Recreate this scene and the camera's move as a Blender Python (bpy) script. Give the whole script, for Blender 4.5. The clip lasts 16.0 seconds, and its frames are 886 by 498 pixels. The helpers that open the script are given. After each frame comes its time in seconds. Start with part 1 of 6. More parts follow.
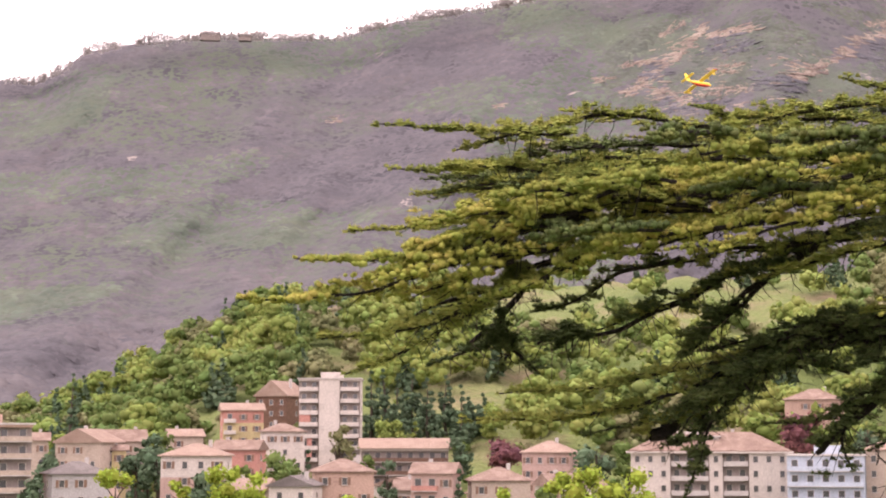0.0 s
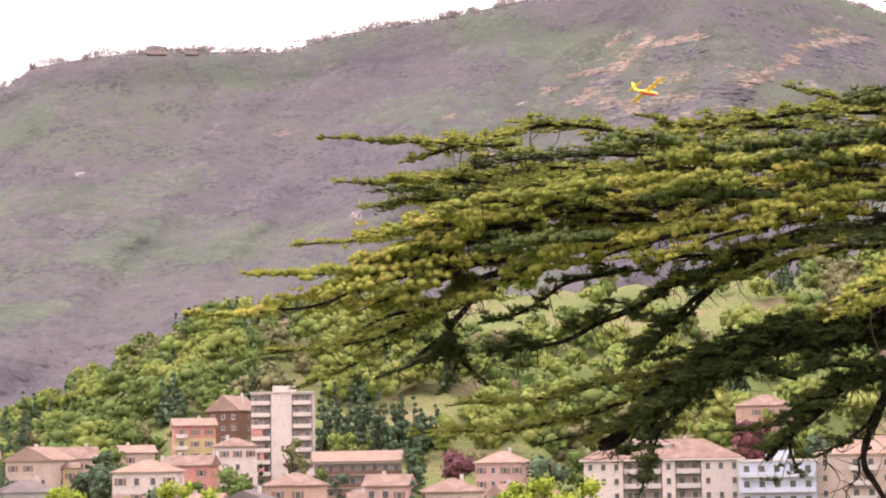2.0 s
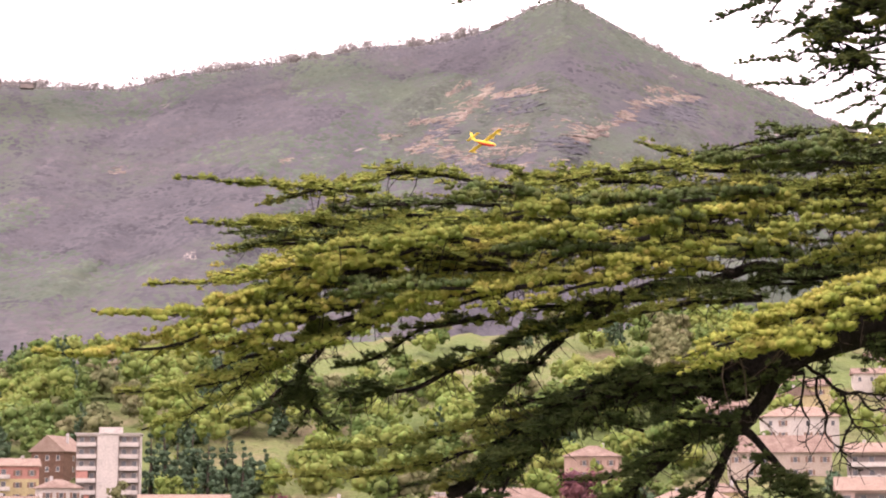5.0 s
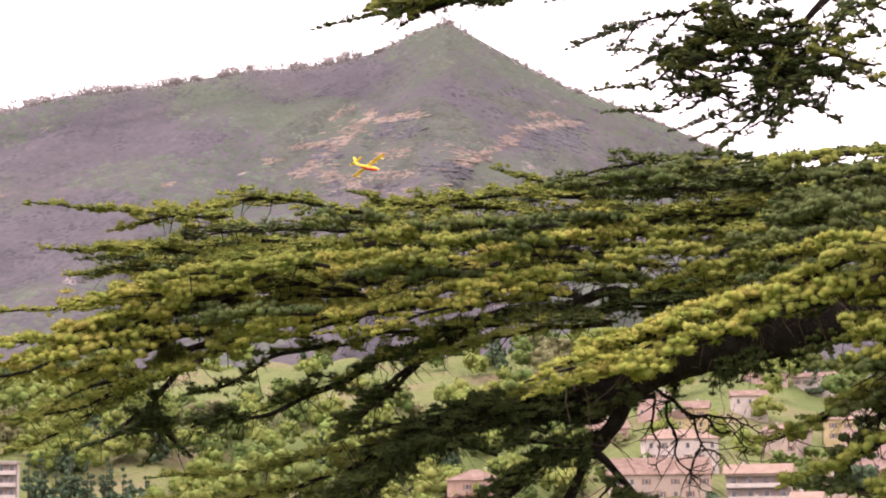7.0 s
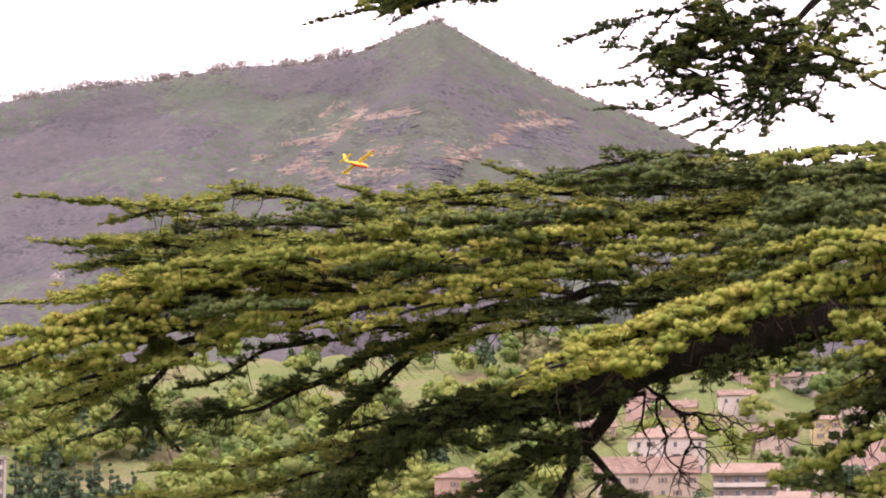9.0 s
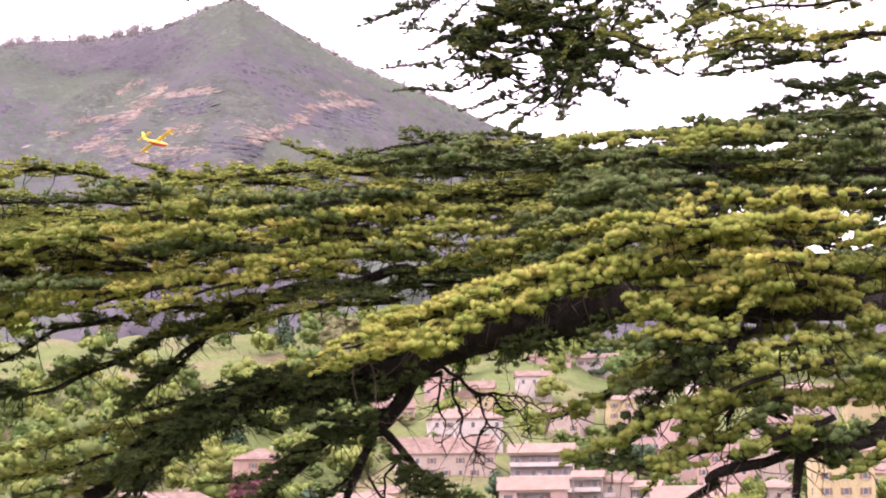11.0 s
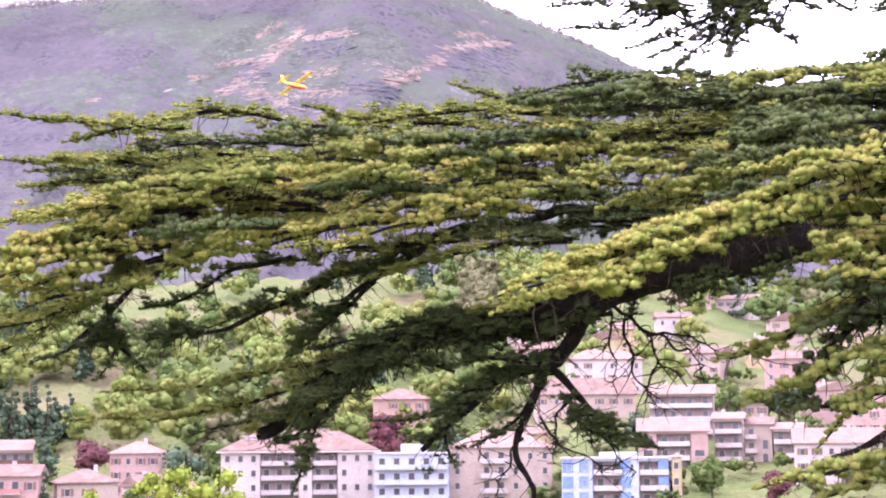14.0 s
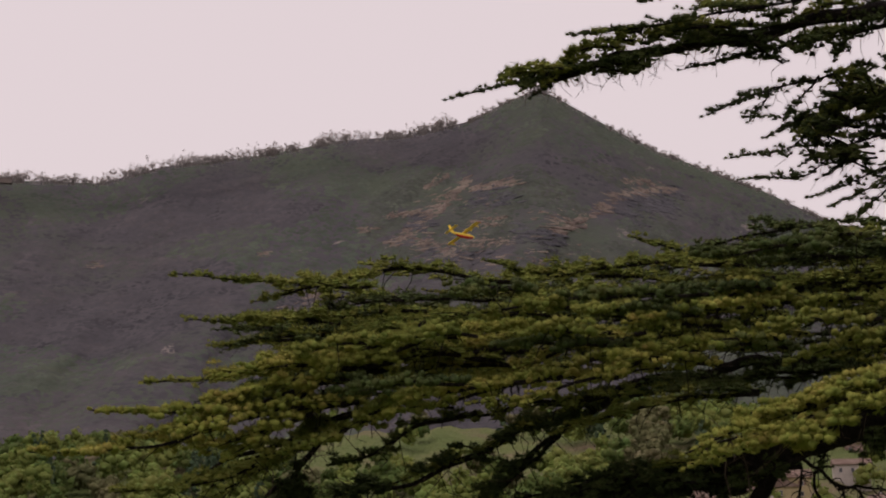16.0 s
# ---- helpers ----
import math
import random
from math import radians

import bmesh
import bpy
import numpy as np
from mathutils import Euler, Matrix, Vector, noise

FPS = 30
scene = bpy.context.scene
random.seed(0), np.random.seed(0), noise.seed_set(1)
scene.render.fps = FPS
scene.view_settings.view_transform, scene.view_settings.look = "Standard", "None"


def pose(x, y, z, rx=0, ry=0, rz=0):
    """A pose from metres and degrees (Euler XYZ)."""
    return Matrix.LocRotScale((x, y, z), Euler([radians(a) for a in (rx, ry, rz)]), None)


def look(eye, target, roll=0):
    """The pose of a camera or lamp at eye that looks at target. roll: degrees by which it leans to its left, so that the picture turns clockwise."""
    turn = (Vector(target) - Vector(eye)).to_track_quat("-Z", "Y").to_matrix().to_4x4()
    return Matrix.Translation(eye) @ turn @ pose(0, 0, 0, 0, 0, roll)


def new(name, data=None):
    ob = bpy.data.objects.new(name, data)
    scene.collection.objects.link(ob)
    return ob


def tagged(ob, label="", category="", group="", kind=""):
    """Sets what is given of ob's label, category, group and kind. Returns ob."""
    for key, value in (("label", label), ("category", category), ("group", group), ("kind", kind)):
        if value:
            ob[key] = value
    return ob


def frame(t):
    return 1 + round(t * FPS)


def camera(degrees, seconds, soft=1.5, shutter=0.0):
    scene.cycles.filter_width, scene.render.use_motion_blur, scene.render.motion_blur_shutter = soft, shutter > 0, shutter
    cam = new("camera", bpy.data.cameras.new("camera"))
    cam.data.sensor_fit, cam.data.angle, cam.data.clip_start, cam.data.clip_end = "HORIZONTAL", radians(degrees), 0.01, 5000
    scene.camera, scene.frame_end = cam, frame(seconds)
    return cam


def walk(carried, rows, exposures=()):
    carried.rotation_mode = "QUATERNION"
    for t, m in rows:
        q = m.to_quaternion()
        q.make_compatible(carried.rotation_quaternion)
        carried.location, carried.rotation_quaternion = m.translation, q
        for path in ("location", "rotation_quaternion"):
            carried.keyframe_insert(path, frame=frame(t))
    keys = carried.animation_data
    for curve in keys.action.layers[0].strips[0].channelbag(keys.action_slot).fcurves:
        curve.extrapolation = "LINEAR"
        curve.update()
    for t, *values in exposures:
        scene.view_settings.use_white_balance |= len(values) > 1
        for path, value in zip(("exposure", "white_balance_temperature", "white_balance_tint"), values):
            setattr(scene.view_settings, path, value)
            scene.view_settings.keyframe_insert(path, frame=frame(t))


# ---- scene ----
# Eye of the walker, about 1.7 m over a park terrace above a valley town.
EYE = Vector((0.0, 0.0, 1.7))


def way(az, el):
    """Unit direction: az degrees to the right of +y, el degrees above level."""
    a, e = radians(az), radians(el)
    return Vector((math.sin(a) * math.cos(e), math.cos(a) * math.cos(e), math.sin(e)))


def at(az, el, d):
    return EYE + way(az, el) * d


def aim(x, y, z, yaw, pitch, roll):
    eye = EYE + Vector((x, y, z))
    return look(eye, eye + way(yaw, pitch) * 10.0, -roll)


cam = camera(28.5, 16.0, soft=2.0)
walk(cam, [
    (0, aim(0.000, 0.000, -0.000, 0.00, 6.27, -0.00)),
    (0.5, aim(0.057, 0.033, 0.000, 1.27, 6.24, 0.61)),
    (1, aim(0.087, 0.025, -0.004, -2.19, 6.57, 0.35)),
    (1.5, aim(0.104, 0.027, -0.001, 0.37, 7.27, -0.39)),
    (2, aim(0.038, 0.025, 0.012, 1.64, 6.63, 0.99)),
    (2.5, aim(-0.022, 0.020, 0.020, 1.63, 7.29, 1.17)),
    (3, aim(-0.069, 0.003, 0.013, 2.71, 7.88, 0.85)),
    (3.5, aim(-0.135, 0.002, 0.012, 4.49, 8.16, 1.12)),
    (4, aim(-0.213, -0.024, 0.013, 4.58, 8.34, 0.91)),
    (4.5, aim(-0.224, -0.006, 0.005, 5.24, 7.72, -0.10)),
    (5, aim(-0.178, -0.001, 0.007, 7.12, 8.09, 0.03)),
    (5.2, aim(-0.136, 0.020, 0.013, 7.75, 8.34, 0.20)),
    (7.3, aim(0.126, -0.107, 0.012, 11.06, 8.98, 0.69)),
    (7.5, aim(0.125, -0.103, 0.005, 10.65, 9.09, 0.64)),
    (8, aim(0.115, -0.104, 0.006, 11.01, 8.92, 0.52)),
    (8.2, aim(0.111, -0.102, -0.003, 11.10, 8.81, 0.43)),
    (10.3, aim(0.099, -0.017, 0.008, 13.56, 8.89, 0.40)),
    (10.5, aim(0.112, -0.013, 0.011, 15.18, 8.92, 0.60)),
    (11, aim(0.143, -0.027, -0.003, 17.95, 8.10, 0.82)),
    (11.5, aim(0.145, -0.027, -0.007, 16.97, 7.61, 0.65)),
    (12, aim(0.120, -0.119, -0.012, 16.13, 7.31, 0.52)),
    (12.5, aim(0.151, -0.004, -0.010, 15.75, 7.14, 0.44)),
    (13, aim(0.137, 0.031, -0.014, 13.79, 6.39, -0.52)),
    (13.5, aim(-0.034, 0.057, -0.006, 14.83, 6.24, 0.21)),
    (14, aim(-0.186, 0.081, -0.015, 13.39, 6.22, 0.44)),
    (14.5, aim(-0.272, 0.066, 0.002, 12.19, 7.65, 0.80)),
    (15, aim(-0.363, -0.187, -0.032, 11.24, 9.56, 0.72)),
    (15.5, aim(-0.354, 0.005, 0.041, 8.67, 11.11, 0.40)),
    (16, aim(-0.358, 0.009, 0.040, 7.85, 11.12, 0.45)),
], exposures=[
    (0.0, 0.58, 6500, 27), (0.5, 0.82, 6500, 27), (1.0, 0.52, 6500, 27), (2.0, 0.72, 6500, 27), (3.5, 0.57, 6450, 28), (5.2, 0.7, 6450, 29),
    (8.0, 0.53, 6400, 28), (10.5, 0.72, 6150, 35), (11.5, 1.05, 5950, 38), (12.5, 1.12, 5800, 40), (13.5, 1.22, 5600, 42), (14.5, 1.07, 5400, 41),
    (15.0, 0.47, 5400, 33), (15.4, -0.85, 5750, 25), (16.0, -1.5, 6450, 22)])

# ---- light: a bright hazy sky and a wide, veiled sun ----
SUN_AZ, SUN_EL = -80.0, 58.0
world = bpy.data.worlds.new("world")
scene.world = world
world.use_nodes = True
wn, wl = world.node_tree.nodes, world.node_tree.links
wn.clear()
sky = wn.new("ShaderNodeTexSky")
sky.sky_type = "NISHITA"
sky.sun_disc = False
sky.sun_elevation = radians(SUN_EL)
sky.sun_rotation = radians(SUN_AZ)
sky.dust_density = 4.0
veil = wn.new("ShaderNodeMixRGB")
veil.inputs[0].default_value = 0.8
veil.inputs[2].default_value = (19.0, 17.2, 16.3, 1)
wback = wn.new("ShaderNodeBackground")
wback.inputs[1].default_value = 0.13
wout = wn.new("ShaderNodeOutputWorld")
wl.new(sky.outputs[0], veil.inputs[1])
wl.new(veil.outputs[0], wback.inputs[0])
wl.new(wback.outputs[0], wout.inputs[0])

sun_data = bpy.data.lights.new("sun", "SUN")
sun_data.energy = 1.7
sun_data.angle = radians(25)
sun_data.color = (1.0, 0.93, 0.82)
sun = new("sun", sun_data)
sun.matrix_world = look(way(SUN_AZ, SUN_EL) * 100, (0, 0, 0))

# ---- materials ----


def material(name, cols, scale=1.0, rough=0.85, bump=0.0, fine=None, vary="", vary_amount=0.35, metal=0.0,
             translucent=0.0, spec=0.1):
    """Noise-mixed colours at two scales; vary: island or object gives each piece its own shade."""
    m = bpy.data.materials.new(name)
    m.use_nodes = True
    n, l = m.node_tree.nodes, m.node_tree.links
    bsdf = n["Principled BSDF"]
    bsdf.inputs["Roughness"].default_value = rough
    bsdf.inputs["Metallic"].default_value = metal
    bsdf.inputs["Specular IOR Level"].default_value = spec
    tc = n.new("ShaderNodeTexCoord")
    tex = n.new("ShaderNodeTexNoise")
    tex.inputs["Scale"].default_value = scale
    tex.inputs["Detail"].default_value = 6
    tex.inputs["Roughness"].default_value = 0.62
    l.new(tc.outputs["Object"], tex.inputs["Vector"])
    ramp = n.new("ShaderNodeValToRGB")
    e = ramp.color_ramp.elements
    while len(e) < len(cols):
        e.new(0.5)
    for i, c in enumerate(cols):
        e[i].position = 0.3 + 0.4 * i / max(1, len(cols) - 1)
        e[i].color = (*c, 1)
    l.new(tex.outputs["Fac"], ramp.inputs[0])
    out = ramp.outputs[0]
    tex2 = n.new("ShaderNodeTexNoise")
    tex2.inputs["Scale"].default_value = fine or scale * 9
    tex2.inputs["Detail"].default_value = 4
    l.new(tc.outputs["Object"], tex2.inputs["Vector"])
    mr = n.new("ShaderNodeMapRange")
    mr.inputs[1].default_value, mr.inputs[2].default_value = 0.3, 0.7
    mr.inputs[3].default_value, mr.inputs[4].default_value = 0.82, 1.15
    l.new(tex2.outputs["Fac"], mr.inputs[0])
    hsv = n.new("ShaderNodeHueSaturation")
    l.new(out, hsv.inputs["Color"])
    val = mr.outputs[0]
    if vary:
        src = n.new("ShaderNodeNewGeometry" if vary == "island" else "ShaderNodeObjectInfo")
        rnd = src.outputs["Random Per Island" if vary == "island" else "Random"]
        m2 = n.new("ShaderNodeMapRange")
        m2.inputs[3].default_value, m2.inputs[4].default_value = 1 - vary_amount, 1 + vary_amount
        l.new(rnd, m2.inputs[0])
        mul = n.new("ShaderNodeMath")
        mul.operation = "MULTIPLY"
        l.new(val, mul.inputs[0])
        l.new(m2.outputs[0], mul.inputs[1])
        val = mul.outputs[0]
        m3 = n.new("ShaderNodeMapRange")
        m3.inputs[3].default_value, m3.inputs[4].default_value = 0.48, 0.52
        l.new(rnd, m3.inputs[0])
        l.new(m3.outputs[0], hsv.inputs["Hue"])
    l.new(val, hsv.inputs["Value"])
    l.new(hsv.outputs[0], bsdf.inputs["Base Color"])
    if bump:
        bp = n.new("ShaderNodeBump")
        bp.inputs["Strength"].default_value = min(1.0, bump)
        bp.inputs["Distance"].default_value = 0.6 / scale
        l.new(tex2.outputs["Fac"], bp.inputs["Height"])
        l.new(bp.outputs[0], bsdf.inputs["Normal"])
    if translucent:
        tr = n.new("ShaderNodeBsdfTranslucent")
        mx = n.new("ShaderNodeMixShader")
        mx.inputs[0].default_value = translucent
        l.new(hsv.outputs[0], tr.inputs[0])
        l.new(bsdf.outputs[0], mx.inputs[1])
        l.new(tr.outputs[0], mx.inputs[2])
        l.new(mx.outputs[0], n["Material Output"].inputs[0])
    return m


leaf_green = material("cedar_needles_green", [(0.122, 0.157, 0.038), (0.205, 0.23, 0.054), (0.28, 0.275, 0.074)], 1.6, 0.9, fine=7, spec=0.03, vary="island", vary_amount=0.1, translucent=0.2)
leaf_yellow = material("cedar_needles_yellow", [(0.168, 0.207, 0.045), (0.272, 0.288, 0.064), (0.365, 0.31, 0.084)], 1.9, 0.9, fine=7, spec=0.03, vary="island", vary_amount=0.1, translucent=0.2)
# dark green needles, deepened so inner and lower boughs carry shade in their colour
leaf_shade_dark = material("cedar_needles_shade_dark", [(0.041, 0.058, 0.022), (0.072, 0.096, 0.031), (0.124, 0.142, 0.044)], 1.6, 0.85, fine=9, spec=0.1, vary="island", vary_amount=0.22, translucent=0.05)
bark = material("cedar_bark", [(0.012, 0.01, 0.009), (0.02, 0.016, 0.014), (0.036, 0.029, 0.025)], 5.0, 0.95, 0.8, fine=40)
twig_mat = material("dry_twigs", [(0.06, 0.045, 0.035), (0.12, 0.09, 0.07)], 5.0, 0.95)
wood_fresh = material("fresh_leaf_canopy", [(0.138, 0.182, 0.046), (0.185, 0.23, 0.058), (0.228, 0.246, 0.07)], 0.03, 0.8, fine=0.4, vary="island", vary_amount=0.16, translucent=0.2)
wood_mid = material("mid_green_canopy", [(0.085, 0.128, 0.04), (0.115, 0.162, 0.046), (0.145, 0.182, 0.054)], 0.03, 0.8, fine=0.4, vary="island", vary_amount=0.16, translucent=0.2)
wood_olive = material("budding_olive_canopy", [(0.12, 0.13, 0.058), (0.155, 0.155, 0.072), (0.18, 0.162, 0.085)], 0.03, 0.85, fine=0.4, vary="island", vary_amount=0.16, translucent=0.15)
wood_dark = material("dark_conifer_canopy", [(0.06, 0.095, 0.055), (0.088, 0.128, 0.07)], 0.05, 0.85, fine=0.5, vary="island", vary_amount=0.16)
wood_red = material("copper_red_leaves", [(0.115, 0.048, 0.055), (0.175, 0.076, 0.08)], 0.1, 0.8, fine=1.0, vary="island", translucent=0.15)
wood_spring = material("lime_green_leaves", [(0.204, 0.272, 0.034), (0.281, 0.340, 0.051)], 0.1, 0.8, fine=1.0, vary="island", translucent=0.25)
bare_wood = material("bare_mountain_canopy", [(0.05, 0.049, 0.056), (0.077, 0.073, 0.08), (0.106, 0.095, 0.098)], 0.012, 0.95, fine=0.05, vary="island", vary_amount=0.09)
green_wood = material("greening_mountain_canopy", [(0.06, 0.074, 0.06), (0.081, 0.098, 0.075), (0.1, 0.114, 0.085)], 0.012, 0.95, fine=0.05, vary="island", vary_amount=0.09)
scrub_wood = material("dark_crag_scrub", [(0.06, 0.068, 0.06), (0.084, 0.092, 0.073)], 0.02, 0.95, fine=0.05, vary="island", vary_amount=0.14)
rock_tan = material("tan_crag_rock", [(0.11, 0.094, 0.084), (0.175, 0.14, 0.118), (0.24, 0.196, 0.165)], 0.03, 0.95, 0.4, fine=0.2, vary="island", vary_amount=0.16)
rock_grey = material("grey_cliff_rock", [(0.068, 0.068, 0.077), (0.098, 0.096, 0.105)], 0.03, 0.95, 0.4, fine=0.2, vary="island", vary_amount=0.14)
thin_wood = material("thin_bare_twigs", [(0.4, 0.37, 0.36), (0.48, 0.44, 0.42)], 0.05, 0.95, fine=0.5, vary="island", vary_amount=0.2, translucent=0.3)
trunk_mat = material("grey_trunk_bark", [(0.05, 0.04, 0.03), (0.1, 0.08, 0.065)], 2.0, 0.95, 0.5)


def ground_material():
    m = material("grass_and_scrub", [(0.095, 0.135, 0.042), (0.135, 0.16, 0.058), (0.19, 0.15, 0.095)], 0.03, 0.95, 0.4, fine=0.6)
    return m


ground_mat = ground_material()


def mountain_material():
    """Bare woods, greening slopes and broken rock, by large and small noise."""
    m = bpy.data.materials.new("mountain_slope")
    m.use_nodes = True
    n, l = m.node_tree.nodes, m.node_tree.links
    bsdf = n["Principled BSDF"]
    bsdf.inputs["Roughness"].default_value = 0.95
    bsdf.inputs["Specular IOR Level"].default_value = 0.1
    tc = n.new("ShaderNodeTexCoord")

    def noise_fac(scale, detail, rough=0.6, stretch=None):
        t = n.new("ShaderNodeTexNoise")
        t.inputs["Scale"].default_value, t.inputs["Detail"].default_value, t.inputs["Roughness"].default_value = scale, detail, rough
        if stretch:
            turn = n.new("ShaderNodeMapping")
            turn.inputs["Rotation"].default_value = (0, radians(30), 0)
            mp = n.new("ShaderNodeMapping")
            mp.inputs["Scale"].default_value = stretch
            l.new(tc.outputs["Object"], turn.inputs[0])
            l.new(turn.outputs[0], mp.inputs[0])
            l.new(mp.outputs[0], t.inputs["Vector"])
        else:
            l.new(tc.outputs["Object"], t.inputs["Vector"])
        return t.outputs["Fac"]

    def ramp(fac, a, b):
        r = n.new("ShaderNodeMapRange")
        r.inputs[1].default_value, r.inputs[2].default_value = a, b
        l.new(fac, r.inputs[0])
        return r.outputs[0]

    def mix(fac, a, b):
        x = n.new("ShaderNodeMixRGB")
        l.new(fac, x.inputs[0])
        for s, v in ((1, a), (2, b)):
            if isinstance(v, tuple):
                x.inputs[s].default_value = (*v, 1)
            else:
                l.new(v, x.inputs[s])
        return x.outputs[0]

    base = mix(ramp(noise_fac(0.03, 8, 0.7), 0.35, 0.65), (0.066, 0.063, 0.071), (0.096, 0.089, 0.096))
    base = mix(ramp(noise_fac(0.0045, 6), 0.47, 0.62), base, (0.077, 0.092, 0.068))
    # small scars elsewhere
    scar = ramp(noise_fac(0.013, 7, 0.6, (0.8, 1.0, 2.0)), 0.66, 0.7)
    base = mix(scar, base, (0.22, 0.19, 0.175))
    l.new(base, bsdf.inputs["Base Color"])
    bp = n.new("ShaderNodeBump")
    bp.inputs["Strength"].default_value, bp.inputs["Distance"].default_value = 0.5, 5.0
    l.new(noise_fac(0.06, 8, 0.7), bp.inputs["Height"])
    l.new(bp.outputs[0], bsdf.inputs["Normal"])
    return m


mountain_mat = mountain_material()


def plaster(name, c, dirt=0.8):
    return material(name, [tuple(v * dirt for v in c), c, tuple(min(0.85, v * 1.08) for v in c)], 0.25, 0.9, 0.1, fine=2.5)


wall_white = plaster("white_plaster", (0.475, 0.425, 0.385))
wall_beige = plaster("beige_plaster", (0.370, 0.303, 0.251))
wall_pink = plaster("pink_plaster", (0.399, 0.281, 0.244))
wall_salmon = plaster("salmon_plaster", (0.385, 0.266, 0.214))
wall_yellow = plaster("yellow_plaster", (0.414, 0.340, 0.192))
wall_red = plaster("red_plaster", (0.4, 0.2, 0.165))
wall_grey = plaster("grey_plaster", (0.353, 0.336, 0.328))
wall_blue = plaster("pale_blue_plaster", (0.378, 0.420, 0.487))
wall_timber = material("dark_timber", [(0.1, 0.06, 0.045), (0.17, 0.1, 0.07)], 1.0, 0.8, 0.3)
panel_blue = material("blue_panel", [(0.13, 0.2, 0.4), (0.19, 0.28, 0.48)], 0.6, 0.5)
roof_tile = material("terracotta_tiles", [(0.16, 0.108, 0.088), (0.22, 0.155, 0.125), (0.28, 0.21, 0.172)], 0.5, 0.9, 0.5, fine=5)
roof_tan = material("faded_roof_tiles", [(0.244, 0.170, 0.133), (0.318, 0.237, 0.192)], 0.5, 0.9, 0.5, fine=5)
roof_grey = material("grey_roof_tiles", [(0.118, 0.104, 0.096), (0.192, 0.170, 0.163)], 0.5, 0.9, 0.5, fine=5)
glass = material("window_glass", [(0.05, 0.052, 0.058), (0.09, 0.088, 0.09)], 0.5, 0.12, spec=0.6)
frame_mat = material("window_frame_paint", [(0.36, 0.32, 0.29), (0.44, 0.4, 0.36)], 2.0, 0.6)
shutter_mat = material("brown_shutter_paint", [(0.16, 0.1, 0.075), (0.22, 0.14, 0.1)], 2.0, 0.7)
# darkened plaster: recess shade in the loggias' colour, plain wall on the ridge houses
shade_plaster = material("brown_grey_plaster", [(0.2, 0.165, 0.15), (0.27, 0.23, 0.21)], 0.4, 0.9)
concrete = material("pale_concrete", [(0.360, 0.328, 0.304), (0.448, 0.416, 0.392)], 0.5, 0.9)
asphalt = material("asphalt", [(0.045, 0.045, 0.048), (0.07, 0.07, 0.07)], 0.4, 0.9)
paint_yellow = material("yellow_paint", [(0.85, 0.6, 0.06), (0.9, 0.68, 0.1)], 0.3, 0.35)
paint_red = material("red_paint", [(0.6, 0.06, 0.03), (0.66, 0.08, 0.04)], 0.3, 0.35)

# ---- mesh helpers ----


def link_mesh(name, verts, faces, mat, parent=None, label="", smooth=False):
    me = bpy.data.meshes.new(name)
    verts = np.asarray(verts, dtype=np.float32).reshape(-1, 3)
    faces = np.asarray(faces, dtype=np.int32)
    k = faces.shape[1]
    me.vertices.add(len(verts))
    me.vertices.foreach_set("co", verts.ravel())
    me.loops.add(faces.size)
    me.loops.foreach_set("vertex_index", faces.ravel())
    me.polygons.add(len(faces))
    me.polygons.foreach_set("loop_start", np.arange(0, faces.size, k, dtype=np.int32))
    me.update(calc_edges=True)
    me.validate()
    me.polygons.foreach_set("use_smooth", np.full(len(me.polygons), smooth))
    me.materials.append(mat)
    ob = new(name, me)
    if parent:
        ob.parent = parent
    if label:
        ob["label"] = label
    return ob


def part(name, bm, mat, parent=None, label="", smooth=False):
    me = bpy.data.meshes.new(name)
    bmesh.ops.recalc_face_normals(bm, faces=bm.faces)
    bm.to_mesh(me)
    bm.free()
    me.materials.append(mat)
    if smooth:
        for f in me.polygons:
            f.use_smooth = True
    ob = new(name, me)
    if parent:
        ob.parent = parent
    if label:
        ob["label"] = label
    return ob


def add_box(bm, x0, x1, y0, y1, z0, z1):
    v = [bm.verts.new((x, y, z)) for x in (x0, x1) for y in (y0, y1) for z in (z0, z1)]
    for q in ((0, 1, 3, 2), (4, 6, 7, 5), (0, 4, 5, 1), (2, 3, 7, 6), (0, 2, 6, 4), (1, 5, 7, 3)):
        bm.faces.new([v[i] for i in q])


def box(x0, x1, y0, y1, z0, z1):
    bm = bmesh.new()
    add_box(bm, x0, x1, y0, y1, z0, z1)
    return bm


def smooth_path(pts, n):
    """n points on a smooth curve through pts (Catmull-Rom)."""
    p = np.array([tuple(q) for q in pts], dtype=float)
    p = np.vstack([2 * p[0] - p[1], p, 2 * p[-1] - p[-2]])
    m = len(p) - 3
    out = []
    for s in np.linspace(0, m - 1e-6, n):
        i = int(s)
        u = s - i
        a, b, c, d = p[i:i + 4]
        out.append(0.5 * (2 * b + (c - a) * u + (2 * a - 5 * b + 4 * c - d) * u * u + (3 * b - a - 3 * c + d) * u ** 3))
    return np.array(out)


